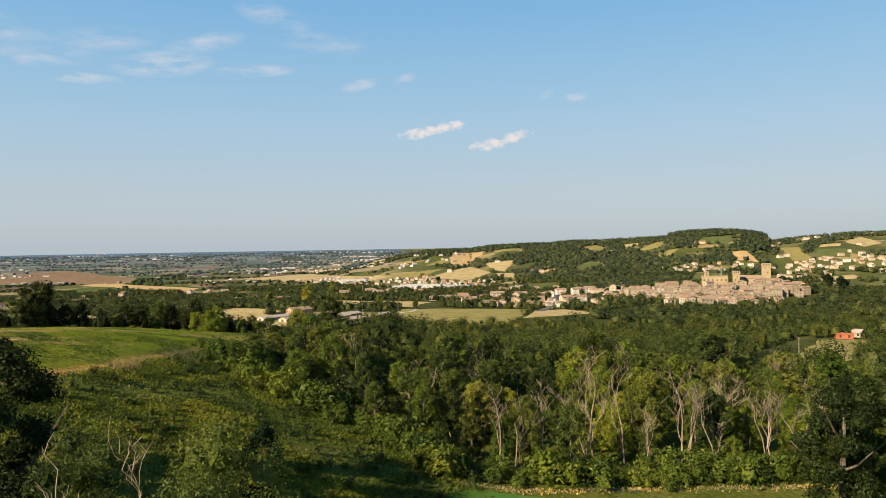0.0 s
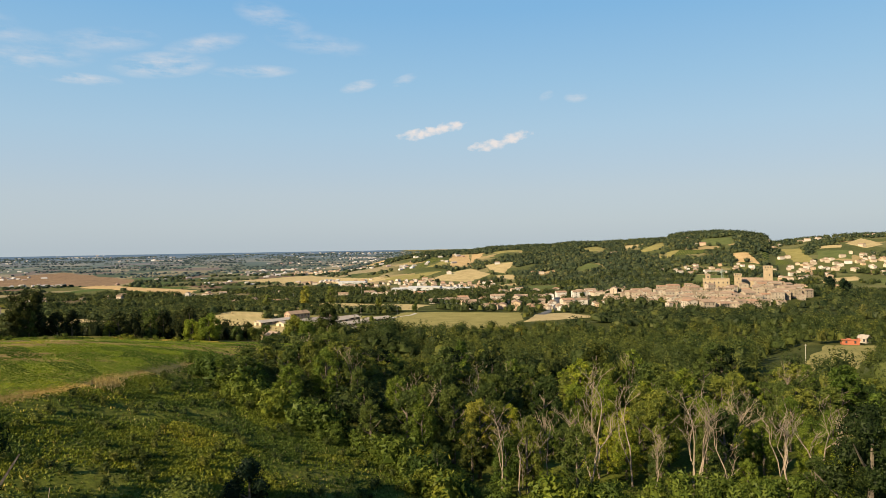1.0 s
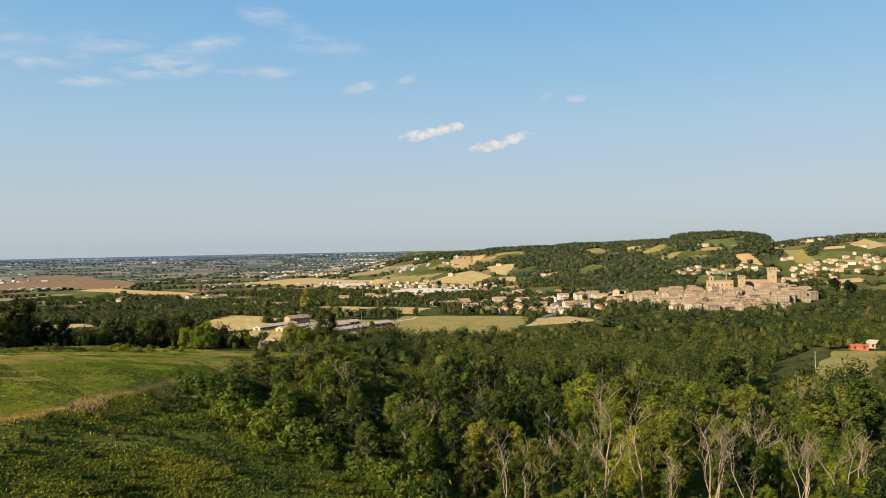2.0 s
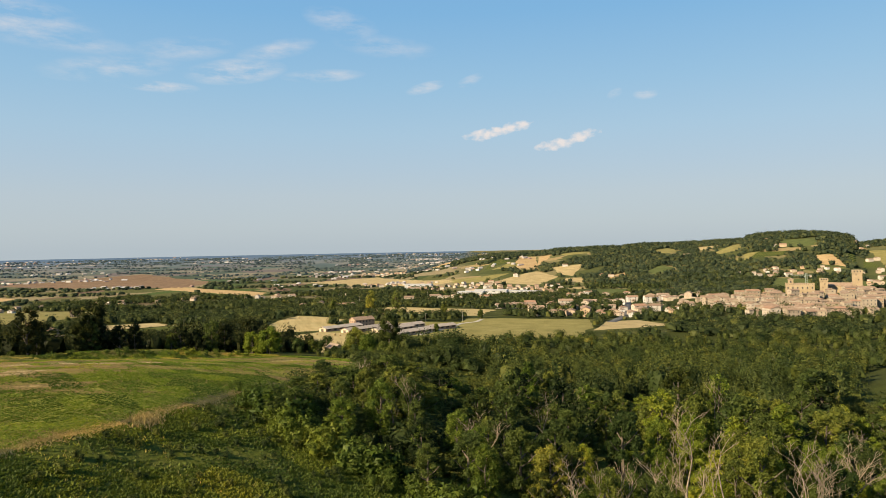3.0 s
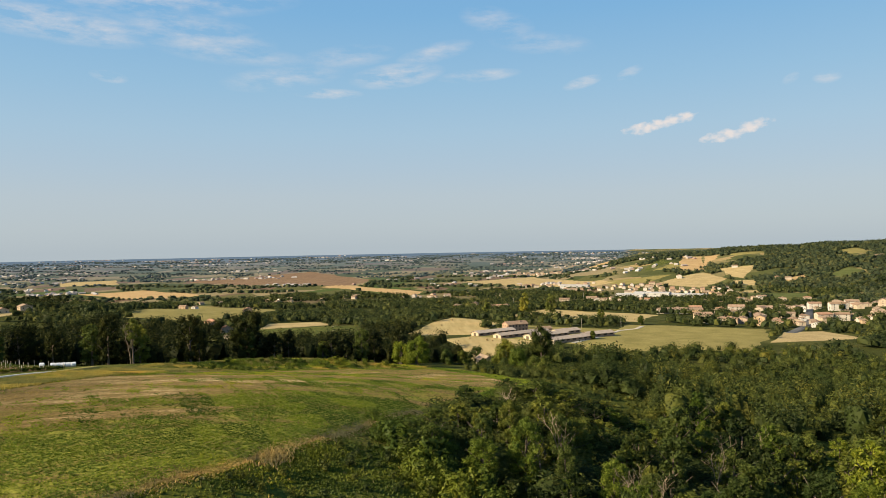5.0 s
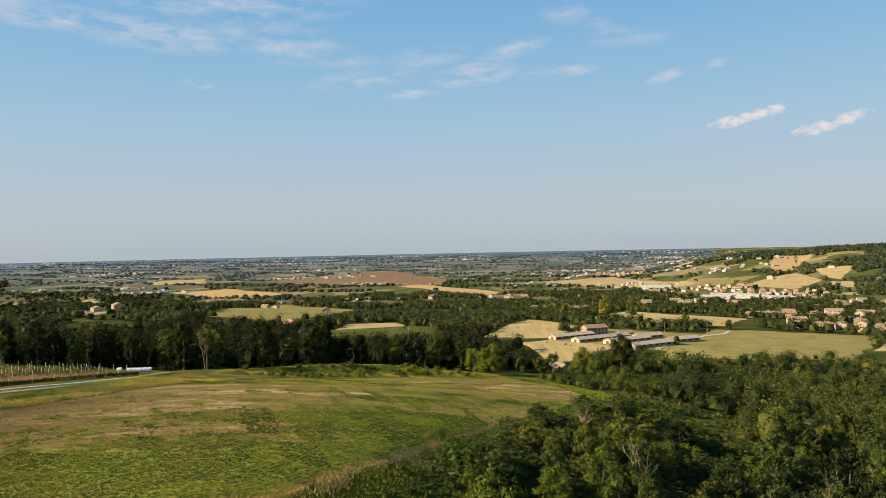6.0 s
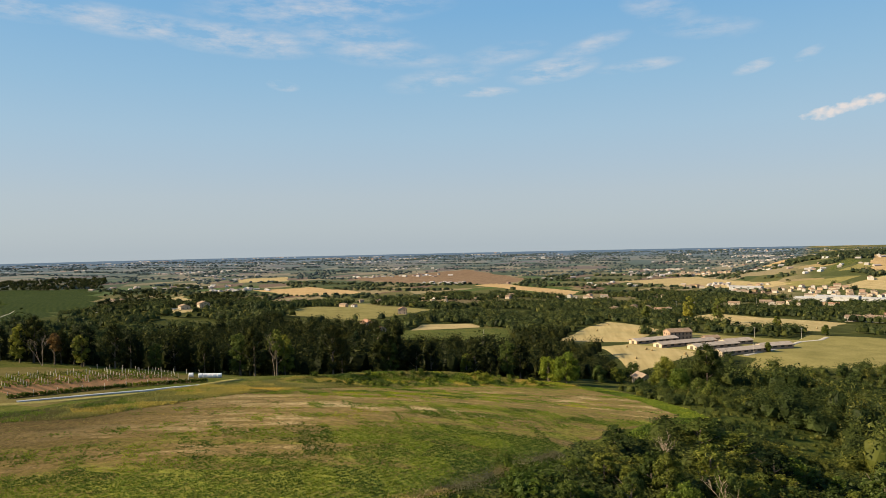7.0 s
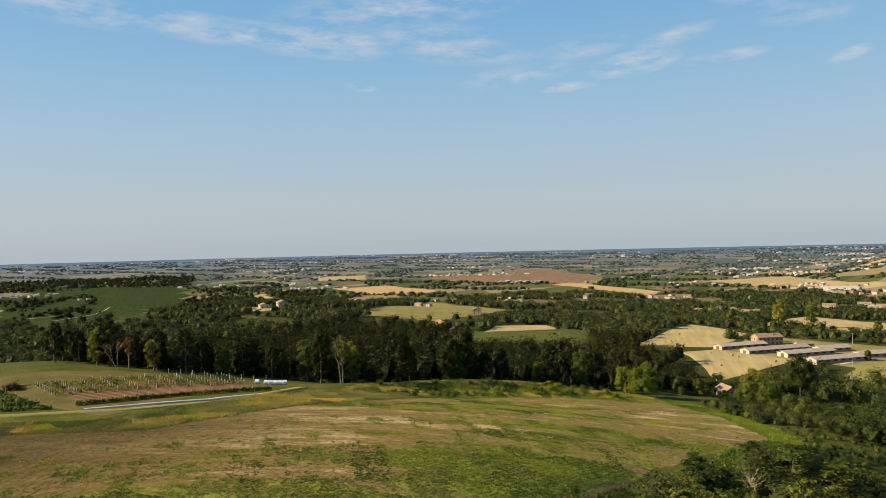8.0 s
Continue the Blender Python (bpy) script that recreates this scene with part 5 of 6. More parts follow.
def keep_tower(w, high, label, top=4.0, teeth=False, name="castle_tower"):
    """A square tower with a projecting top on corbels and slit windows."""
    ob = new(name)
    bm = bmesh.new()
    prism(bm, [(-w / 2 - 0.5, -6), (w / 2 + 0.5, -6), (w / 2, 6), (w / 2, high - top), (-w / 2, high - top), (-w / 2, 6)], -w / 2, w / 2)
    part("shaft", bm, M_STONE, ob)
    part("battlement", box(bmesh.new(), 0, 0, high - top, w + 1.0, w + 1.0, top), M_STONE, ob)
    for i in range(5):
        for side in (-1, 1):
            o = part("corbel", box(bmesh.new(), (i - 2) * w / 4.6, side * (w / 2 + 0.2), high - top - 0.9, 0.7, 0.8, 0.88), M_STONE, ob)
    for i, z in enumerate((0.35, 0.6, 0.8)):
        for side in (-1, 1):
            o = part("window", pane(0.9, 1.9), None, ob)
            o.location = ((i % 2 - 0.5) * w * 0.25, side * (w / 2 + 0.05), high * z)
    for i in range(3):
        for side in (-1, 1):
            o = part("window", pane(1.2, 1.8), None, ob)
            o.location = ((i - 1) * w * 0.3, side * (w / 2 + 0.52), high - top * 0.62)
    if teeth:
        merlons(ob, w + 0.6, w + 0.6, high)
    else:
        part("roof", hip_roof(w, w, high, 0.7, 0.45), M_STONE, ob)
    return tagged(ob, label, "tower")


settle(keep_tower(11.0, 32, "tall square tan brick castle keep", 4.0, False), 443, 955, -22, -2)
settle(keep_tower(8.5, 18.5, "lower square brick castle tower", 3.0, False), 392, 930, -20, -1)
ob = new("castle_wall")
part("wall", box(bmesh.new(), 0, 0, -6, 26, 4, 15), M_STONE, ob)
merlons(ob, 26, 3.4, 9)
settle(tagged(ob, "battlemented brick curtain wall between the towers", "castle wall"), 426, 955, -14)

ob = new("town_hall")
part("wall", box(bmesh.new(), 0, 0, -4, 32, 16, 16), M_STONE, ob)
part("roof", hip_roof(16, 30, 11.5, 2.0, -0.6), M_TILES, ob).rotation_euler = (0, 0, radians(90))
merlons(ob, 32, 16, 12)
put_windows(ob, 32, 16, 12, 2, 6, 3, (1.4, 2.2))
bell = part("bell_tower", box(bmesh.new(), -10, 0, 10, 6, 6, 8), M_STONE, ob)
o = part("roof", hip_roof(6, 6, 18, 1.8), M_TILES, bell)
o.location = (-10, 0, 0)
for side in (-1, 1):
    o = part("window", pane(1.6, 2.4), None, bell)
    o.location = (-10, side * 3.03, 14)
settle(tagged(ob, "battlemented medieval brick palace with a small bell tower", "palace"), 366, 936, -18, -1)

ob = new("church")
part("wall", gable_walls(13, 30, 10, 3.5), M_STONE, ob)
part("roof", gable_roof(13, 30, 10, 3.5), M_TILES, ob)
part("apse", box(bmesh.new(), 0, -16, -2, 7, 5, 9), M_STONE, ob)
put_windows(ob, 13, 30, 10, 1, 1, 4, (1.0, 3.0))
settle(tagged(ob, "tan brick church with a tiled gable roof", "church"), 415, 944, 65, -1)

# the tower crane over the old town
ob = new("tower_crane")


def lattice(bm, length, wide, bays):
    """A four-chord lattice boom along x."""
    h = wide / 2
    for y, z in ((-h, -h), (h, -h), (h, h), (-h, h)):
        box(bm, length / 2, y, z - 0.12, length, 0.24, 0.24)
    for i in range(bays):
        box(bm, (i + 0.5) * length / bays, -h, -h, 0.2, 0.2, wide)
        box(bm, (i + 0.5) * length / bays, h, -h, 0.2, 0.2, wide)
        box(bm, (i + 0.5) * length / bays, 0, -h - 0.1, 0.2, wide, 0.2)
        box(bm, (i + 0.5) * length / bays, 0, h - 0.1, 0.2, wide, 0.2)
    return bm


part("mast", lattice(bmesh.new(), 26, 2.0, 12), M_CRANE, ob).rotation_euler = (0, radians(-90), 0)
o = part("jib", lattice(bmesh.new(), 17, 1.3, 9), M_CRANE, ob)
o.location = (0, 0, 23)
o = part("counter_jib", lattice(bmesh.new(), 6, 1.3, 3), M_CRANE, ob)
o.location, o.rotation_euler = (0, 0, 23), (0, 0, radians(180))
part("ballast", box(bmesh.new(), -5, 0, 20.5, 2.4, 2, 2.4), M_ASBESTOS, ob)
part("cabin", box(bmesh.new(), 1.8, 0, 20.5, 2, 1.8, 2.0), M_CRANE, ob)
settle(tagged(ob, "pale green lattice tower crane standing in the old town", "crane"), 390, 975, 165)

# houses up on the hill
hamlet([house("hill_house", 11, 16, 6.5, 2.2, 2, M_PAINT, M_TILES, "pale house on the hillside", False, 0, 0, "houses on the hill")], [(645, 1735, 12, 8, 2), (650, 1850, 20, 10, 2), (430, 1760, 20, 12, 2), (150, 1700, 15, 10, 1), (900, 1800, 80, 40, 6), (1000, 1560, 60, 30, 5), (820, 1330, 60, 40, 8), (880, 1200, 60, 30, 6), (215, 1540, 20, 10, 2), (20, 1600, 10, 8, 1), (760, 1560, 30, 10, 2), (1080, 1750, 60, 40, 5)], 23)

# the farm
def barn(x, y, long, turn, wide, label):
    ob = new("barn")
    part("wall", gable_walls(wide, long, 3.0, 1.5), M_BRICK, ob)
    part("roof", gable_roof(wide, long, 3.0, 1.5, 0.7, 0.22), M_ASBESTOS, ob)
    for end in (-1, 1):
        part("gable_plaster", prism(bmesh.new(), [(-wide / 2 + 0.2, -1), (wide / 2 - 0.2, -1), (wide / 2 - 0.2, 2.9), (0, 4.3), (-wide / 2 + 0.2, 2.9)], end * long / 2, end * (long / 2 + 0.06)), M_CREAM, ob, "cream plastered gable")
    n = int(long / 6)
    for side in (-1, 1):
        for i in range(n):
            o = part("window", pane(3.2, 1.1), None, ob)
            o.location, o.rotation_euler = (side * (wide / 2 + 0.02), (i + 0.5) * long / n - long / 2, 1.5), (0, 0, radians(90))
    o = part("door", box(bmesh.new(), 0, -long / 2 - 0.1, 0, 3, 0.12, 2.8), M_BARK, ob)
    settle(tagged(ob, label, "barn", "barns of the farm"), x, y, -turn)


for bx, by, bl, bt in ((-140, 632, 40, 38), (-113, 618, 52, 38), (-91, 608, 40, 38), (-70, 588, 42, 38), (-80, 640, 24, 42), (-52, 624, 26, 44)):
    barn(bx, by, bl, bt, 10, "long low brick barn with a weathered sheet roof")
settle(house("farmhouse", 11, 20, 6.5, 2.3, 2, M_BRICK, M_TILES, "two-storey brick farmhouse with a clay tile roof", False, 3, 6), -127, 660, -48)
settle(house("farm_annex", 7, 12, 3.2, 1.6, 1, M_BRICK, M_TILES, "low annex with a red tile roof beside the farmhouse", False, 1, 2, category="outbuilding", stack=False), -100, 652, -48)
settle(house("tiled_shed", 5, 8, 2.8, 1.5, 1, M_CREAM, M_TILES, "small old shed with a sunlit clay tile roof", False, 1, 1, category="shed", stack=False), -78, 350, 40)

# the farmstead among the trees behind the dark wood
settle(house("farmhouse", 11, 20, 6.5, 2.6, 2, M_CREAM, M_SALMON, "cream farmhouse with a salmon tile roof among trees", False, 2, 3), -416, 628, 50, 1.0)
settle(house("farm_annex", 10, 18, 4.0, 2.0, 1, M_BRICK, M_SALMON, "low brick annex with a salmon roof", False, 1, 2, category="outbuilding", stack=False), -396, 618, 50, 0.5)
settle(house("farmhouse", 10, 14, 6.0, 2.2, 2, M_PAINT, M_SALMON, "plastered farmhouse at the edge of the pasture", False, 2, 2), -478, 786, 30)
# new houses on the spur
settle(house("country_house", 12, 15, 7.0, 2.3, 2, M_CREAM, M_TILES, "cream two-storey house on the wooded spur", False, 2, 3), -676, 655, 60)
settle(house("open_barn", 11, 14, 4.0, 2.0, 1, M_CREAM, M_TILES, "cream barn with an open porch beside the house", False, 2, 2, category="barn", stack=False), -692, 640, 62)
hamlet([house("country_house", 10, 14, 5.5, 2.0, 2, M_PAINT, M_TILES, "farmstead among trees on the spur", False, 1, 2, "farmsteads")], [(-1010, 760, 15, 10, 1), (-1562, 870, 12, 10, 2), (-1330, 1010, 30, 20, 3), (-1150, 900, 70, 40, 4), (-860, 960, 40, 20, 2), (-640, 900, 15, 8, 2), (-345, 560, 8, 6, 1), (-400, 860, 20, 10, 2), (-1300, 560, 60, 30, 3), (-760, 1130, 40, 20, 3)], 29)

# the red-roofed shed and cottage in the clearing
settle(house("red_shed", 6, 9, 2.8, 0.6, 1, M_RED, M_RED, "open red metal shed in a pasture clearing", False, 1, 2, category="shed", stack=False), 236, 412, 70)
settle(house("cottage", 5, 5.5, 3.0, 1.6, 1, M_PLASTER, M_ASBESTOS, "small pale cottage with a grey gable roof", False, 2, 2, stack=False), 249, 420, 30)


def far_houses():
    """Specks of houses all over the plain, in villages and strewn farms."""
    g = np.random.default_rng(41)
    vs, fs, n = [], [], 0
    b = np.array(UNIT_BOX) * (1, 1, 0.62)
    top = np.array([(0, -0.5, 1.0), (0, 0.5, 1.0)])
    shape = np.concatenate([b, top])
    tris = [(0, 1, 5), (0, 5, 4), (1, 2, 6), (1, 6, 5), (2, 3, 7), (2, 7, 6), (3, 0, 4), (3, 4, 7), (4, 5, 8), (6, 7, 9), (5, 6, 9), (5, 9, 8), (7, 4, 8), (7, 8, 9)]
    centres = [(g.uniform(-70, 5), g.uniform(1600, 4800)) for _ in range(80)]
    for c_az, c_r in centres:
        for _ in range(int(g.integers(6, 26))):
            az, r = radians(c_az + g.normal() * 1.3), c_r + g.normal() * 35
            if r < 1560 or r > 4700:
                continue
            x, y = r * math.sin(az), r * math.cos(az)
            s = g.uniform(5, 9), g.uniform(7, 16), g.uniform(3.0, 5.5)
            a = g.uniform(0, 3.14)
            p = shape * s
            p = np.stack([p[:, 0] * math.cos(a) - p[:, 1] * math.sin(a) + x, p[:, 0] * math.sin(a) + p[:, 1] * math.cos(a) + y, p[:, 2] + stand(x, y) - 0.3], -1)
            vs.append(p), fs.append(np.array(tris) + n)
            n += len(p)
    ob = new("far_houses", mesh_from("far_houses", np.concatenate(vs), np.concatenate(fs), M_FARHOUSE))
    tagged(ob, "far pale houses and sheds scattered over the plain", "houses", kind="stuff")


far_houses()

# ---- single trees that stand out ----


def plant(ob, x, y, scale=1.0, turn=0.0, wide=1.0):
    ob.matrix_basis = Matrix.Translation((x, y, stand(x, y, 0.2))) @ pose(0, 0, 0, 0, 0, turn) @ Matrix.Diagonal((scale * wide, scale * wide, scale, 1))
    return ob


BARE = [dead_tree(100 + n, 16, "bare pale grey dead tree with forking branches", 1 + n % 2) for n in range(6)]
SNAGS = [(44, 129, 1.3), (60, 128, 1.12), (15, 131, 0.95), (27, 133, 1.15), (36, 138, 1.2), (20, 137, 0.95), (11, 130, 0.85), (38, 131, 0.8), (51, 130, 1.0), (68, 133, 1.0), (-20, 172, 0.8), (75, 140, 0.9), (20, 215, 0.7), (55, 141, 1.05), (9, 150, 0.75), (95, 200, 0.85), (60, 230, 0.8), (-22, 165, 0.75), (31, 143, 1.1), (47, 135, 1.15), (63, 136, 0.9), (-4, 160, 0.8), (40, 180, 0.85), (72, 170, 0.85), (10, 190, 0.8), (-32, 190, 0.7)]
sg = np.random.default_rng(77)
for n, (x, y, s) in enumerate(SNAGS):
    m = Matrix.Translation((x, y, stand(x, y, 0.2))) @ pose(0, 0, 0, 0, 0, sg.uniform(0, 360)) @ Matrix.Diagonal((s, s, s, 1))
    if n < 6:
        BARE[n].matrix_basis = m
    else:
        copy_thing(BARE[n % 6], m)

plant(make_tree("locust_tree", 110, 27, 6.6, 9000, 0.165, "tall leafy locust tree with bare twigs on top", foot=0.2, count=17, peak=0.4, level=1, core=0.5), -15.5, 50)
plant(dead_tree(120, 89.7 - stand(-19.8, 45.5), "bare dead tree among the locusts", 2, 0.008), -19.8, 45.5, 1.0, 40)
plant(make_tree("locust_tree", 111, 24, 5.0, 7000, 0.165, "leafy locust tree on the weedy slope", foot=0.2, count=15, level=1, core=0.5), -25.5, 50)
# the shade this tree stands in is painted into its leaves
plant(make_tree("tall_dark_tree", 112, 95.5 - stand(-32.5, 53), 5.6, 9000, 0.24, "tall dark tree close by the drone's start", foot=0.05, count=20, leaf=M_SHADELEAF), -32.5, 53)
plant(make_tree("tall_dark_tree", 113, 25, 5.5, 5000, 0.32, "dark leafy tree beside the small crop field", foot=0.1, count=14, leaf=M_SHADELEAF), 55, 97)
plant(make_tree("tall_dark_tree", 114, 23, 5.5, 5000, 0.32, "dark leafy tree at the corner of the crop field", foot=0.1, count=14, leaf=M_SHADELEAF), 64, 107)
plant(make_tree("tall_dark_tree", 115, 78.5 - stand(-22, 90), 3.2, 2600, 0.24, "small dark conifer on the weedy slope", foot=0.0, count=14, leaf=M_CONIFER, peak=1.0), -22, 90)

plant(make_tree("tall_dark_tree", 161, 31, 8.0, 2800, 0.34, "big tree beside the meadow's lower corner", foot=0.12, count=14), -60.5, 76)
plant(make_tree("tall_dark_tree", 162, 28, 8.0, 3400, 0.34, "big leafy tree below the meadow's corner", foot=0.1, count=14), -53, 69)

# at the far end of the meadow
for n, (x, y, h) in enumerate(((-85, 341, 6), (-70, 344, 7), (-84, 356, 8), (-74, 331, 4), (-64, 326, 5), (-50, 318, 7), (-44, 306, 7), (-92, 336, 7))):
    plant(make_tree("thicket_tree", 170 + n, h, h * 0.5, 700, 0.34, "low leafy thicket tree round the tiled shed", foot=0.0, count=10, group="thicket by the shed"), x, y)
plant(make_tree("walnut_tree", 116, 12, 5.6, 2200, 0.36, "round bright green walnut tree at the meadow's corner", foot=0.03, count=18, leaf=M_WALNUT, peak=0.35), -97, 313)
plant(make_tree("walnut_tree", 117, 10, 4.6, 1600, 0.36, "round green tree beside the bright walnut", foot=0.03, count=16, leaf=M_WALNUT, peak=0.35), -106, 318)
plant(make_tree("broad_oak", 118, 19, 7.0, 2800, 0.36, "big dark oak standing over the wood", foot=0.06, count=18, leaf=M_SHADELEAF), -52, 348)
plant(make_tree("broad_oak", 127, 22, 9.5, 3400, 0.42, "broad dark oak in the hedge behind the headland", foot=0.04, count=20, leaf=M_SHADEWOOD, peak=0.35), -158, 284)
plant(make_tree("broad_oak", 119, 12, 6.0, 2000, 0.4, "rounded bush oak beside the tiled shed", foot=0.02, count=13), -66, 340)
plant(make_tree("broad_oak", 121, 10, 4.5, 1500, 0.4, "yellow-green young oak below the tiled shed", foot=0.02, count=11, leaf=M_BRIGHT), -57, 322)
plant(make_tree("half_dead_tree", 122, 17, 3.0, 420, 0.4, "half dead tree with a pale split trunk", foot=0.4, count=8, leaf=M_LEAF), -174, 239)
plant(dead_tree(123, 16, "pale bare trunk at the edge of the dark wood", 1), -174.6, 238.4)
plant(make_tree("withered_tree", 124, 11, 2.2, 900, 0.32, "tree with withered rust-brown leaves", foot=0.4, count=8, leaf=M_RUST), -238, 200)
plant(dead_tree(125, 12, "bare forked tree before the dark wood", 2), -236, 195)
plant(make_tree("spruce", 126, 20, 3.6, 1500, 0.5, "tall dark conifer among the woods", foot=0.02, count=12, leaf=M_CONIFER, peak=1.0), -313, 470)

# poplars by the farm, and its garden trees
for n, (x, y, h) in enumerate(((-149, 825, 28), (-121, 826, 27), (-190, 812, 18), (-62, 770, 13), (-22, 735, 9), (-126, 680, 9), (-140, 672, 7), (-54, 600, 7))):
    plant(make_tree("poplar" if n < 3 else "garden_tree", 130 + n, h, h * 0.27 if n < 3 else h * 0.36, 700, 0.9 if n < 3 else 0.6, "yellow-green poplar behind the farm" if n < 3 else "small dark tree near the farm", foot=0.12 if n < 3 else 0.02, count=10, leaf=M_POPLAR if n < 3 else M_LEAF), x, y)
# cedars by the keep
for n, (x, y, h) in enumerate(((462, 948, 15), (472, 952, 14), (455, 940, 12), (498, 905, 20), (512, 900, 18), (525, 915, 16))):
    plant(make_tree("cedar", 140 + n, h, h * 0.4, 500, 1.0, "dark cedar beside the castle keep", foot=0.05, count=9, leaf=M_CONIFER), x, y)

# ---- weeds, grasses and bushes ----


def blades(name, x, y, g, size, mat, label, high=1.0, lift=0.0, lean=0.5, category="grass"):
    """Tufts of three leaning blades each."""
    n = len(x)
    z = land(x, y) + lift
    tris = []
    for b in range(3):
        a = g.uniform(0, 6.283, n)
        s = size * (0.5 + g.random(n))
        c, q = np.cos(a), np.sin(a)
        o = np.stack([x + g.normal(0, size * 0.4, n), y + g.normal(0, size * 0.4, n), z - 0.05], -1)
        w = np.stack([-q, c, 0 * c], -1) * (s * 0.42)[:, None]
        t = np.stack([c * lean * s, q * lean * s, high * s], -1)
        tris.append(np.stack([o - w, o + w, o + t + w * 0.5 * g.normal(size=(n, 1))], 1))
    v = np.concatenate(tris).reshape(-1, 3)
    ob = new(name, mesh_from(name, v, np.arange(len(v)).reshape(-1, 3), mat))
    return tagged(ob, label, category, kind="stuff")


def bush_models(seed, count, clumps, size):
    return [light_tree(seed + n, 1.0, 0.55, clumps, size, 1, 0.0, 0.5) for n in range(count)]


fg = np.random.default_rng(55)
FIELD_EDGE = ([40, 107, 119, 130, 143, 158, 181, 215, 251, 285, 311], [-80, -69, -67, -63, -61, -58, -55, -50, -40, -60, -86])

# the weedy slope between the meadow and the wood
x, y = fg.uniform(-85, 34, 310000), fg.uniform(45, 185, 310000)
keep = (x > np.interp(y, *FIELD_EDGE) + 0.3) & (x < np.interp(y, [45, 118, 128, 140, 165, 185], [-30, 4, 2, -5, -40, -44]) + 4)
x, y = x[keep], y[keep]
tone = blotches(x, y, 14) + fg.normal(0, 0.35, len(x))
k = tone > -0.15
blades("slope_weeds", x[k], y[k], fg, 0.36, M_WEED, "rank green weeds covering the slope", 0.75, category="weeds")
k = ~k
k &= fg.random(len(x)) < 0.025
blades("slope_straw", x[k], y[k], fg, 0.26, M_STRAW, "yellowing tall grass among the weeds", 1.3)
SMALL = bush_models(150, 5, 120, 0.13)
x, y = fg.uniform(-70, 20, 520), fg.uniform(60, 172, 520)
keep = (x > np.interp(y, *FIELD_EDGE) + 3) & (x < np.interp(y, [45, 118, 128, 140, 165, 185], [-30, 4, 2, -5, -40, -44]) + 8)
woods("slope_bushes", SMALL, x[keep], y[keep], fg, 1.4, M_WOODS, "low leafy bushes on the weedy slope", 0.1, "bushes")
# brambles along the foot of the wood
t = fg.random(560)
bx = np.interp(t, [0, 0.3, 0.45, 0.6, 1.0], [-52, -34, -6, 0, 100]) + fg.normal(0, 2.2, 560)
by = np.interp(t, [0, 0.3, 0.45, 0.6, 1.0], [168, 150, 139, 127, 126]) + fg.normal(0, 2.0, 560)
EDGE = bush_models(156, 5, 230, 0.085)
woods("wood_edge_bushes", EDGE, bx, by, fg, fg.uniform(1.6, 4.8, 560), M_EDGE, "brambles and saplings along the edge of the wood", 0.2, "bushes")
x, y = fg.uniform(0, 100, 1500), 122.5 + fg.normal(0, 0.8, 1500)
blades("crop_margin", x, y, fg, 0.35, M_DRY, "dry tan grass along the crop field", 0.8)

# dry grass on the meadow's edge
yy = fg.uniform(60, 190, 13000)
xx = np.interp(yy, *FIELD_EDGE) + fg.normal(-0.5, 1.0, 13000)
blades("edge_grass", xx, yy, fg, 0.24, M_DRY, "dry tan grass along the edge of the meadow", 0.9)
x, y = fg.normal(-60.5, 1.0, 600), fg.normal(138.5, 2.0, 600)
blades("dry_tuft", x, y, fg, 0.34, M_DRY, "big tuft of dry tan grass", 1.4)
# regrowth over the meadow, in drilled rows
x, y = fg.uniform(-178, -38, 430000), fg.uniform(80, 312, 430000)
brink = np.interp(y, *FIELD_EDGE)
x = brink + np.round((x - brink) / 0.9) * 0.9 + fg.normal(0, 0.2, len(x))
keep = (x > np.interp(y, *HEADLAND) + 1) & (x < brink - 1)
u, v = x * 0.83 + y * 0.56, -x * 0.56 + y * 0.83
tone = 0.8 * blotches(u * 0.35, v * 1.4, 17) + 0.6 * blotches(x, y, 4.0, 1) + 0.2 * blotches(x, y, 1.5, 2) + fg.normal(0, 0.2, len(x))
damp = np.maximum(0.644 * (x + 87) - 0.764 * (y - 154), 0.967 * (x + 87) - 0.254 * (y - 154))
lush = 0.36 - 0.95 * sstep(-10, 16, damp) * (1 - sstep(180, 212, y)) + 0.25 * sstep(-105, -150, x)
green = keep & (tone > lush)
blades("meadow_regrowth", x[green], y[green], fg, 0.27, M_REGROWTH, "patches of green regrowth on the mown meadow", 0.6, 0.1, 0.8)
straw = keep & (tone < lush - 0.25) & (fg.random(len(x)) < 0.22)
blades("meadow_straw", x[straw], y[straw], fg, 0.2, M_SERE, "withered stalks left on the mown meadow", 0.5, 0.1, 0.9)
# the tall grass and weeds at the far headland
hy2 = fg.uniform(112, 314, 90000)
deep = np.interp(hy2, [112, 128, 150, 190, 230, 262, 290, 314], [16, 20, 18, 20, 26, 27, 26, 8])
off = fg.random(90000) ** 0.9
hx2 = np.interp(hy2, *HEADLAND) + 1.0 - off * deep + fg.normal(0, 0.5, 90000)
keep = hedge_dist(hx2, hy2) < 1
hx2, hy2, off = hx2[keep], hy2[keep], off[keep]
sort = blotches(hx2, hy2, 9) + 0.6 * blotches(hx2, hy2, 3.5, 2) + fg.normal(0, 0.25, len(hx2))
leafy = sort + 0.75 * sstep(222, 262, hy2) - 0.5 > 0.0
dull = ~leafy & (sort + 1.2 * (1 - sstep(140, 166, hy2)) + 0.5 * sstep(222, 262, hy2) * (off < 0.4) > 0.45)
k = ~leafy & ~dull
blades("headland_grass", hx2[k], hy2[k], fg, 0.42, M_STRAW, "tall yellowing grass on the headland", 1.1)
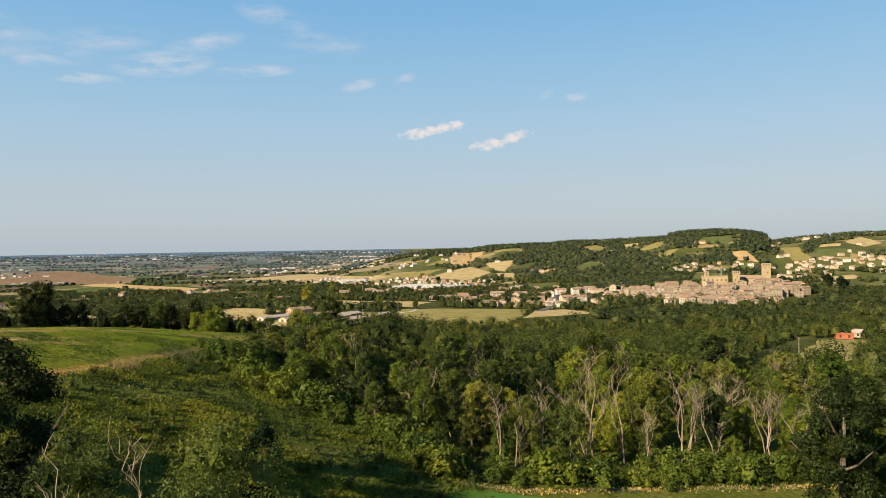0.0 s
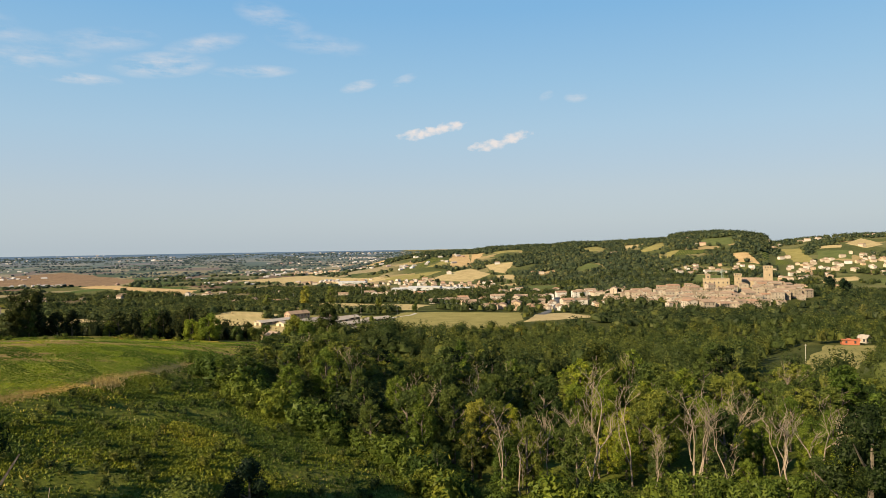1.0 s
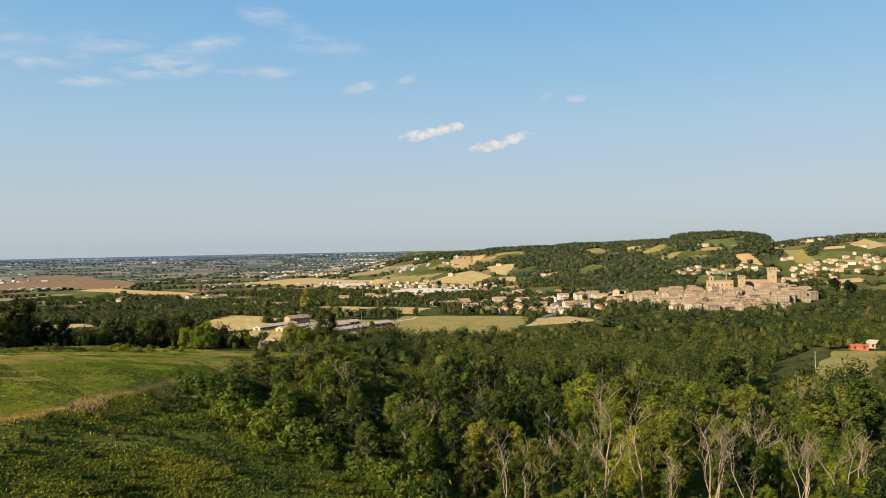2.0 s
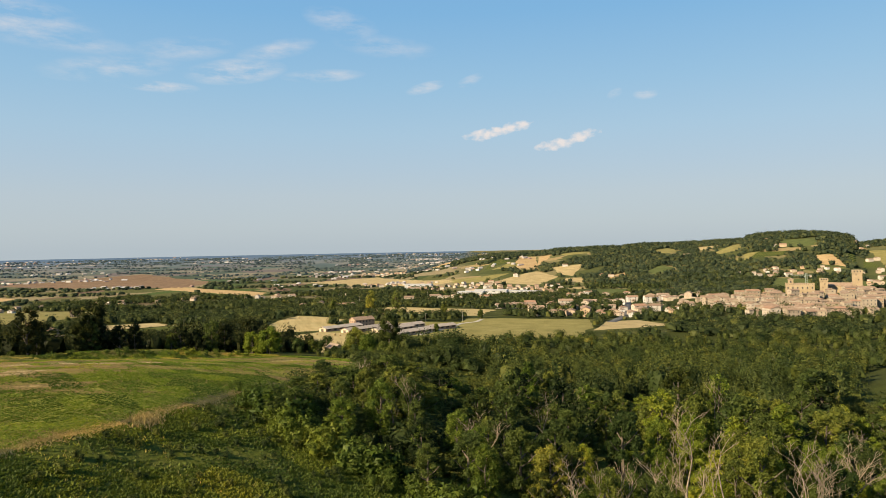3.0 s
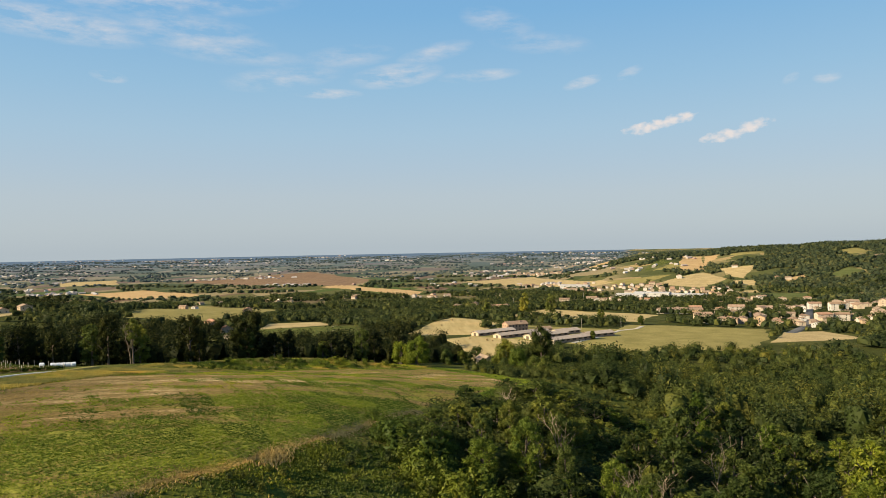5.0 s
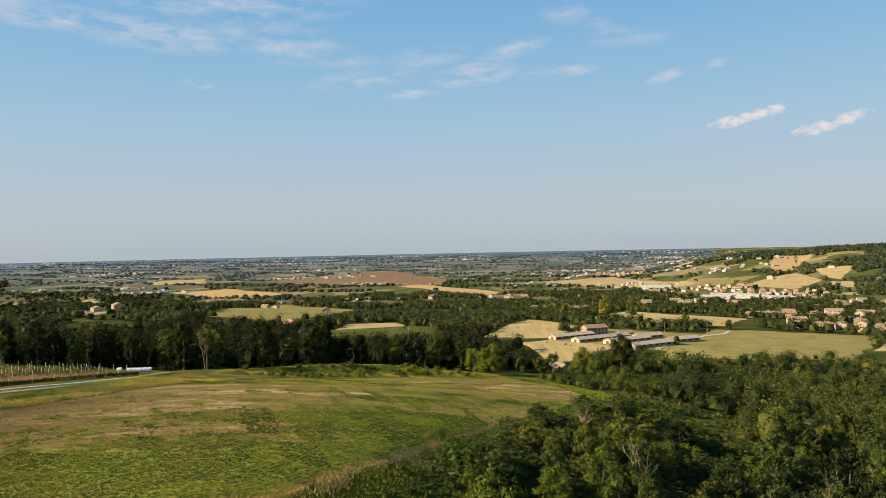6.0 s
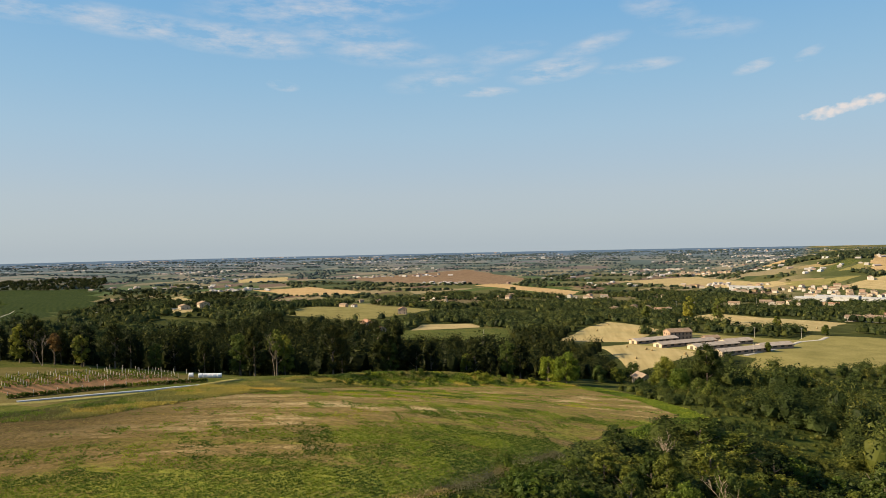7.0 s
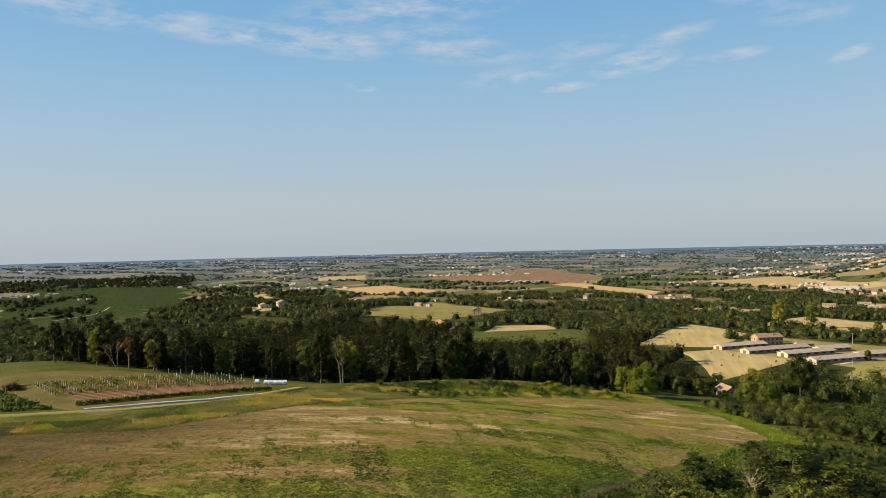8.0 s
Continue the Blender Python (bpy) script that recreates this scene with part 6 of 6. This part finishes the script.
blades("headland_weeds", hx2[leafy], hy2[leafy], fg, 0.42, M_REGROWTH, "green weeds on the headland", 0.9, category="weeds")
blades("headland_bents", hx2[dull], hy2[dull], fg, 0.36, M_SERE, "dull olive brown bents on the headland", 0.9)
by = fg.uniform(226, 305, 150)
bx = np.interp(by, *HEADLAND) - fg.uniform(1, 24, 150)
keep = hedge_dist(bx, by) < 0
woods("headland_bushes", SMALL, bx[keep], by[keep], fg, fg.uniform(0.7, 1.9, keep.sum()), M_EDGE, "low leafy bushes along the headland", 0.1, "bushes", spread=1.5)
t = fg.random(14000)
gx = np.interp(t, [0, 0.35, 0.7, 1], [-90, -62, -42, -46]) + fg.uniform(-1.5, 6, 14000)
gy = np.interp(t, [0, 0.35, 0.7, 1], [310, 287, 256, 215]) + fg.uniform(-1, 5, 14000)
blades("edge_weeds", gx, gy, fg, 0.5, M_REGROWTH, "bright green weeds along the meadow's edge", 0.7, category="weeds")

# ---- the little vineyard ----
POST = bpy.data.meshes.new("post")
pbm = box(bmesh.new(), 0, 0, -0.3, 0.11, 0.11, 1.95)
box(pbm, 0, 0, 1.65, 0.14, 0.14, 0.05)
pbm.to_mesh(POST)
pbm.free()
POST.materials.append(M_POST)


def vine_row(ax, ay, bx, by, seed, leafy=1.0):
    """A row of posts with vines trained between them."""
    g = np.random.default_rng(seed)
    ob = new("vine_row")
    long = math.hypot(bx - ax, by - ay)
    n = int(long / 5.0)
    for i in range(n + 1):
        k = i / n
        x, y = ax + (bx - ax) * k, ay + (by - ay) * k
        o = part("post", POST, None, ob)
        o.location = (x, y, stand(x, y))
        o.rotation_euler = (g.normal() * 0.04, g.normal() * 0.04, 0)
    m = int(long * 14 * leafy)
    k = g.random(m)
    x, y = ax + (bx - ax) * k + g.normal(0, 0.15, m), ay + (by - ay) * k + g.normal(0, 0.15, m)
    z = land(x, y) + g.uniform(0.2, 1.0, m)
    d = g.normal(size=(m, 3, 3)) * 0.24
    v = (np.stack([x, y, z], -1)[:, None] + d).reshape(-1, 3)
    part("vines", mesh_from("vines", v, np.arange(3 * m).reshape(-1, 3), M_WEED), None, ob)
    return tagged(ob, "row of young vines trained between pale posts", "vine row", "rows of the vineyard")


for n in range(9):
    k = 0.46 + 0.54 * n / 8
    vine_row(-181 - 37 * k, 152 + 8 * k, -164 - 42 * k, 198 + 16 * k, 200 + n, 0.5)
for n in range(5):
    k = n / 4
    vine_row(-181 - 32 * k, 147 + 3 * k, -196 - 40 * k, 132 + 6 * k, 220 + n, 2.0)
vine_row(-180.5, 152.5, -163.5, 199, 230, 3.5)


def fence(ax, ay, bx, by, count):
    """A line of single posts along the wood."""
    ob = new("fence")
    for i in range(count):
        x, y = ax + (bx - ax) * i / (count - 1), ay + (by - ay) * i / (count - 1)
        o = part("post", POST, None, ob)
        o.location = (x, y, stand(x, y))
        o.rotation_euler = (0.03 * math.sin(i * 2.3), 0.03 * math.cos(i * 1.7), 0)
    return tagged(ob, "line of pale fence posts along the dark wood", "fence")


fence(-221, 204, -193, 222, 9)

# ---- bales, heap and poles ----


def drum(r, long, sides=18):
    """A drum lying on its side, with rounded rims."""
    bm = bmesh.new()
    rings = [(-long / 2, r * 0.9), (-long / 2 + 0.08, r), (long / 2 - 0.08, r), (long / 2, r * 0.9)]
    loops = []
    for x, q in rings:
        loops.append([bm.verts.new((x, q * math.cos(i * 2 * math.pi / sides), r + q * math.sin(i * 2 * math.pi / sides))) for i in range(sides)])
    for a, b in zip(loops[:-1], loops[1:]):
        for i in range(sides):
            bm.faces.new((a[i], a[(i + 1) % sides], b[(i + 1) % sides], b[i]))
    bm.faces.new(loops[0])
    bm.faces.new(loops[-1][::-1])
    bmesh.ops.recalc_face_normals(bm, faces=bm.faces[:])
    return bm


me = bpy.data.meshes.new("wrapped_bale")
bm = drum(0.75, 1.35)
bm.to_mesh(me)
bm.free()
me.materials.append(M_FILM)
for n, (x, y) in enumerate(((-183.5, 210.5), (-179.6, 210.8), (-178.5, 211.7), (-177.4, 212.6), (-176.3, 213.5), (-175.2, 214.4))):
    ob = tagged(new("wrapped_bale", me), "white film-wrapped round bale beside the wood", "bale", "wrapped bales")
    ob.matrix_basis = Matrix.Translation((x, y, stand(x, y))) @ pose(0, 0, 0, 0, 0, 39 + 4 * (n % 3))
me = bpy.data.meshes.new("hay_bale")
bm = drum(0.8, 1.3)
bm.to_mesh(me)
bm.free()
me.materials.append(M_HAY)
hg2 = np.random.default_rng(66)
for n in range(15):
    u, v = hg2.random(2)
    q = [[(-219, 610), (-231, 813), (-152, 721), (-159, 626)], [(-165, 590), (-155, 610), (-95, 585), (-120, 505)], [(-100, 740), (-150, 950), (-20, 830), (-30, 715)]][n % 3]
    p = (1 - u) * (1 - v) * np.array(q[0]) + u * (1 - v) * np.array(q[1]) + u * v * np.array(q[2]) + (1 - u) * v * np.array(q[3])
    ob = tagged(new("hay_bale", me), "round hay bale lying on the stubble", "bale", "hay bales")
    ob.matrix_basis = Matrix.Translation((p[0], p[1], stand(p[0], p[1]) + 0.25)) @ pose(0, 0, 0, 0, 0, hg2.uniform(0, 180))

g = np.random.default_rng(88)
sticks = [tube([np.array([g.normal() * 1.6, g.normal() * 1.2, abs(g.normal()) * 0.5]) + np.array([0, 0, 0]), np.array([g.normal() * 1.4, g.normal() * 1.0, 0.4 + abs(g.normal()) * 0.8])], [0.12, 0.05], 4) for _ in range(220)]
v, f = join(sticks)
ob = tagged(new("brushwood", mesh_from("brushwood", v, f, M_RUST)), "pile of brown cut brushwood on the grass", "brushwood", kind="stuff")
ob.matrix_basis = Matrix.Translation((-218, 154, stand(-218, 154)))


def pole(x, y, h):
    ob = new("power_pole")
    v, f = tube([(0, 0, -0.5), (0, 0, h)], [0.13, 0.09], 8)
    part("shaft", mesh_from("shaft", v, f, M_POST), None, ob)
    part("crossarm", box(bmesh.new(), 0, 0, h - 0.7, 1.8, 0.12, 0.14), M_POST, ob)
    ob.matrix_basis = Matrix.Translation((x, y, stand(x, y))) @ pose(0, 0, 0, 0, 0, 30)
    return tagged(ob, "slim pale power pole", "power pole", "power poles")


for x, y, h in ((-60, 575, 9), (-72, 690, 9), (-38, 700, 9), (-200, 1010, 14), (-178, 1012, 14), (168, 330, 8), (-275, 600, 9), (240, 380, 9), (-120, 1160, 16), (60, 1180, 16)):
    pole(x, y, h)
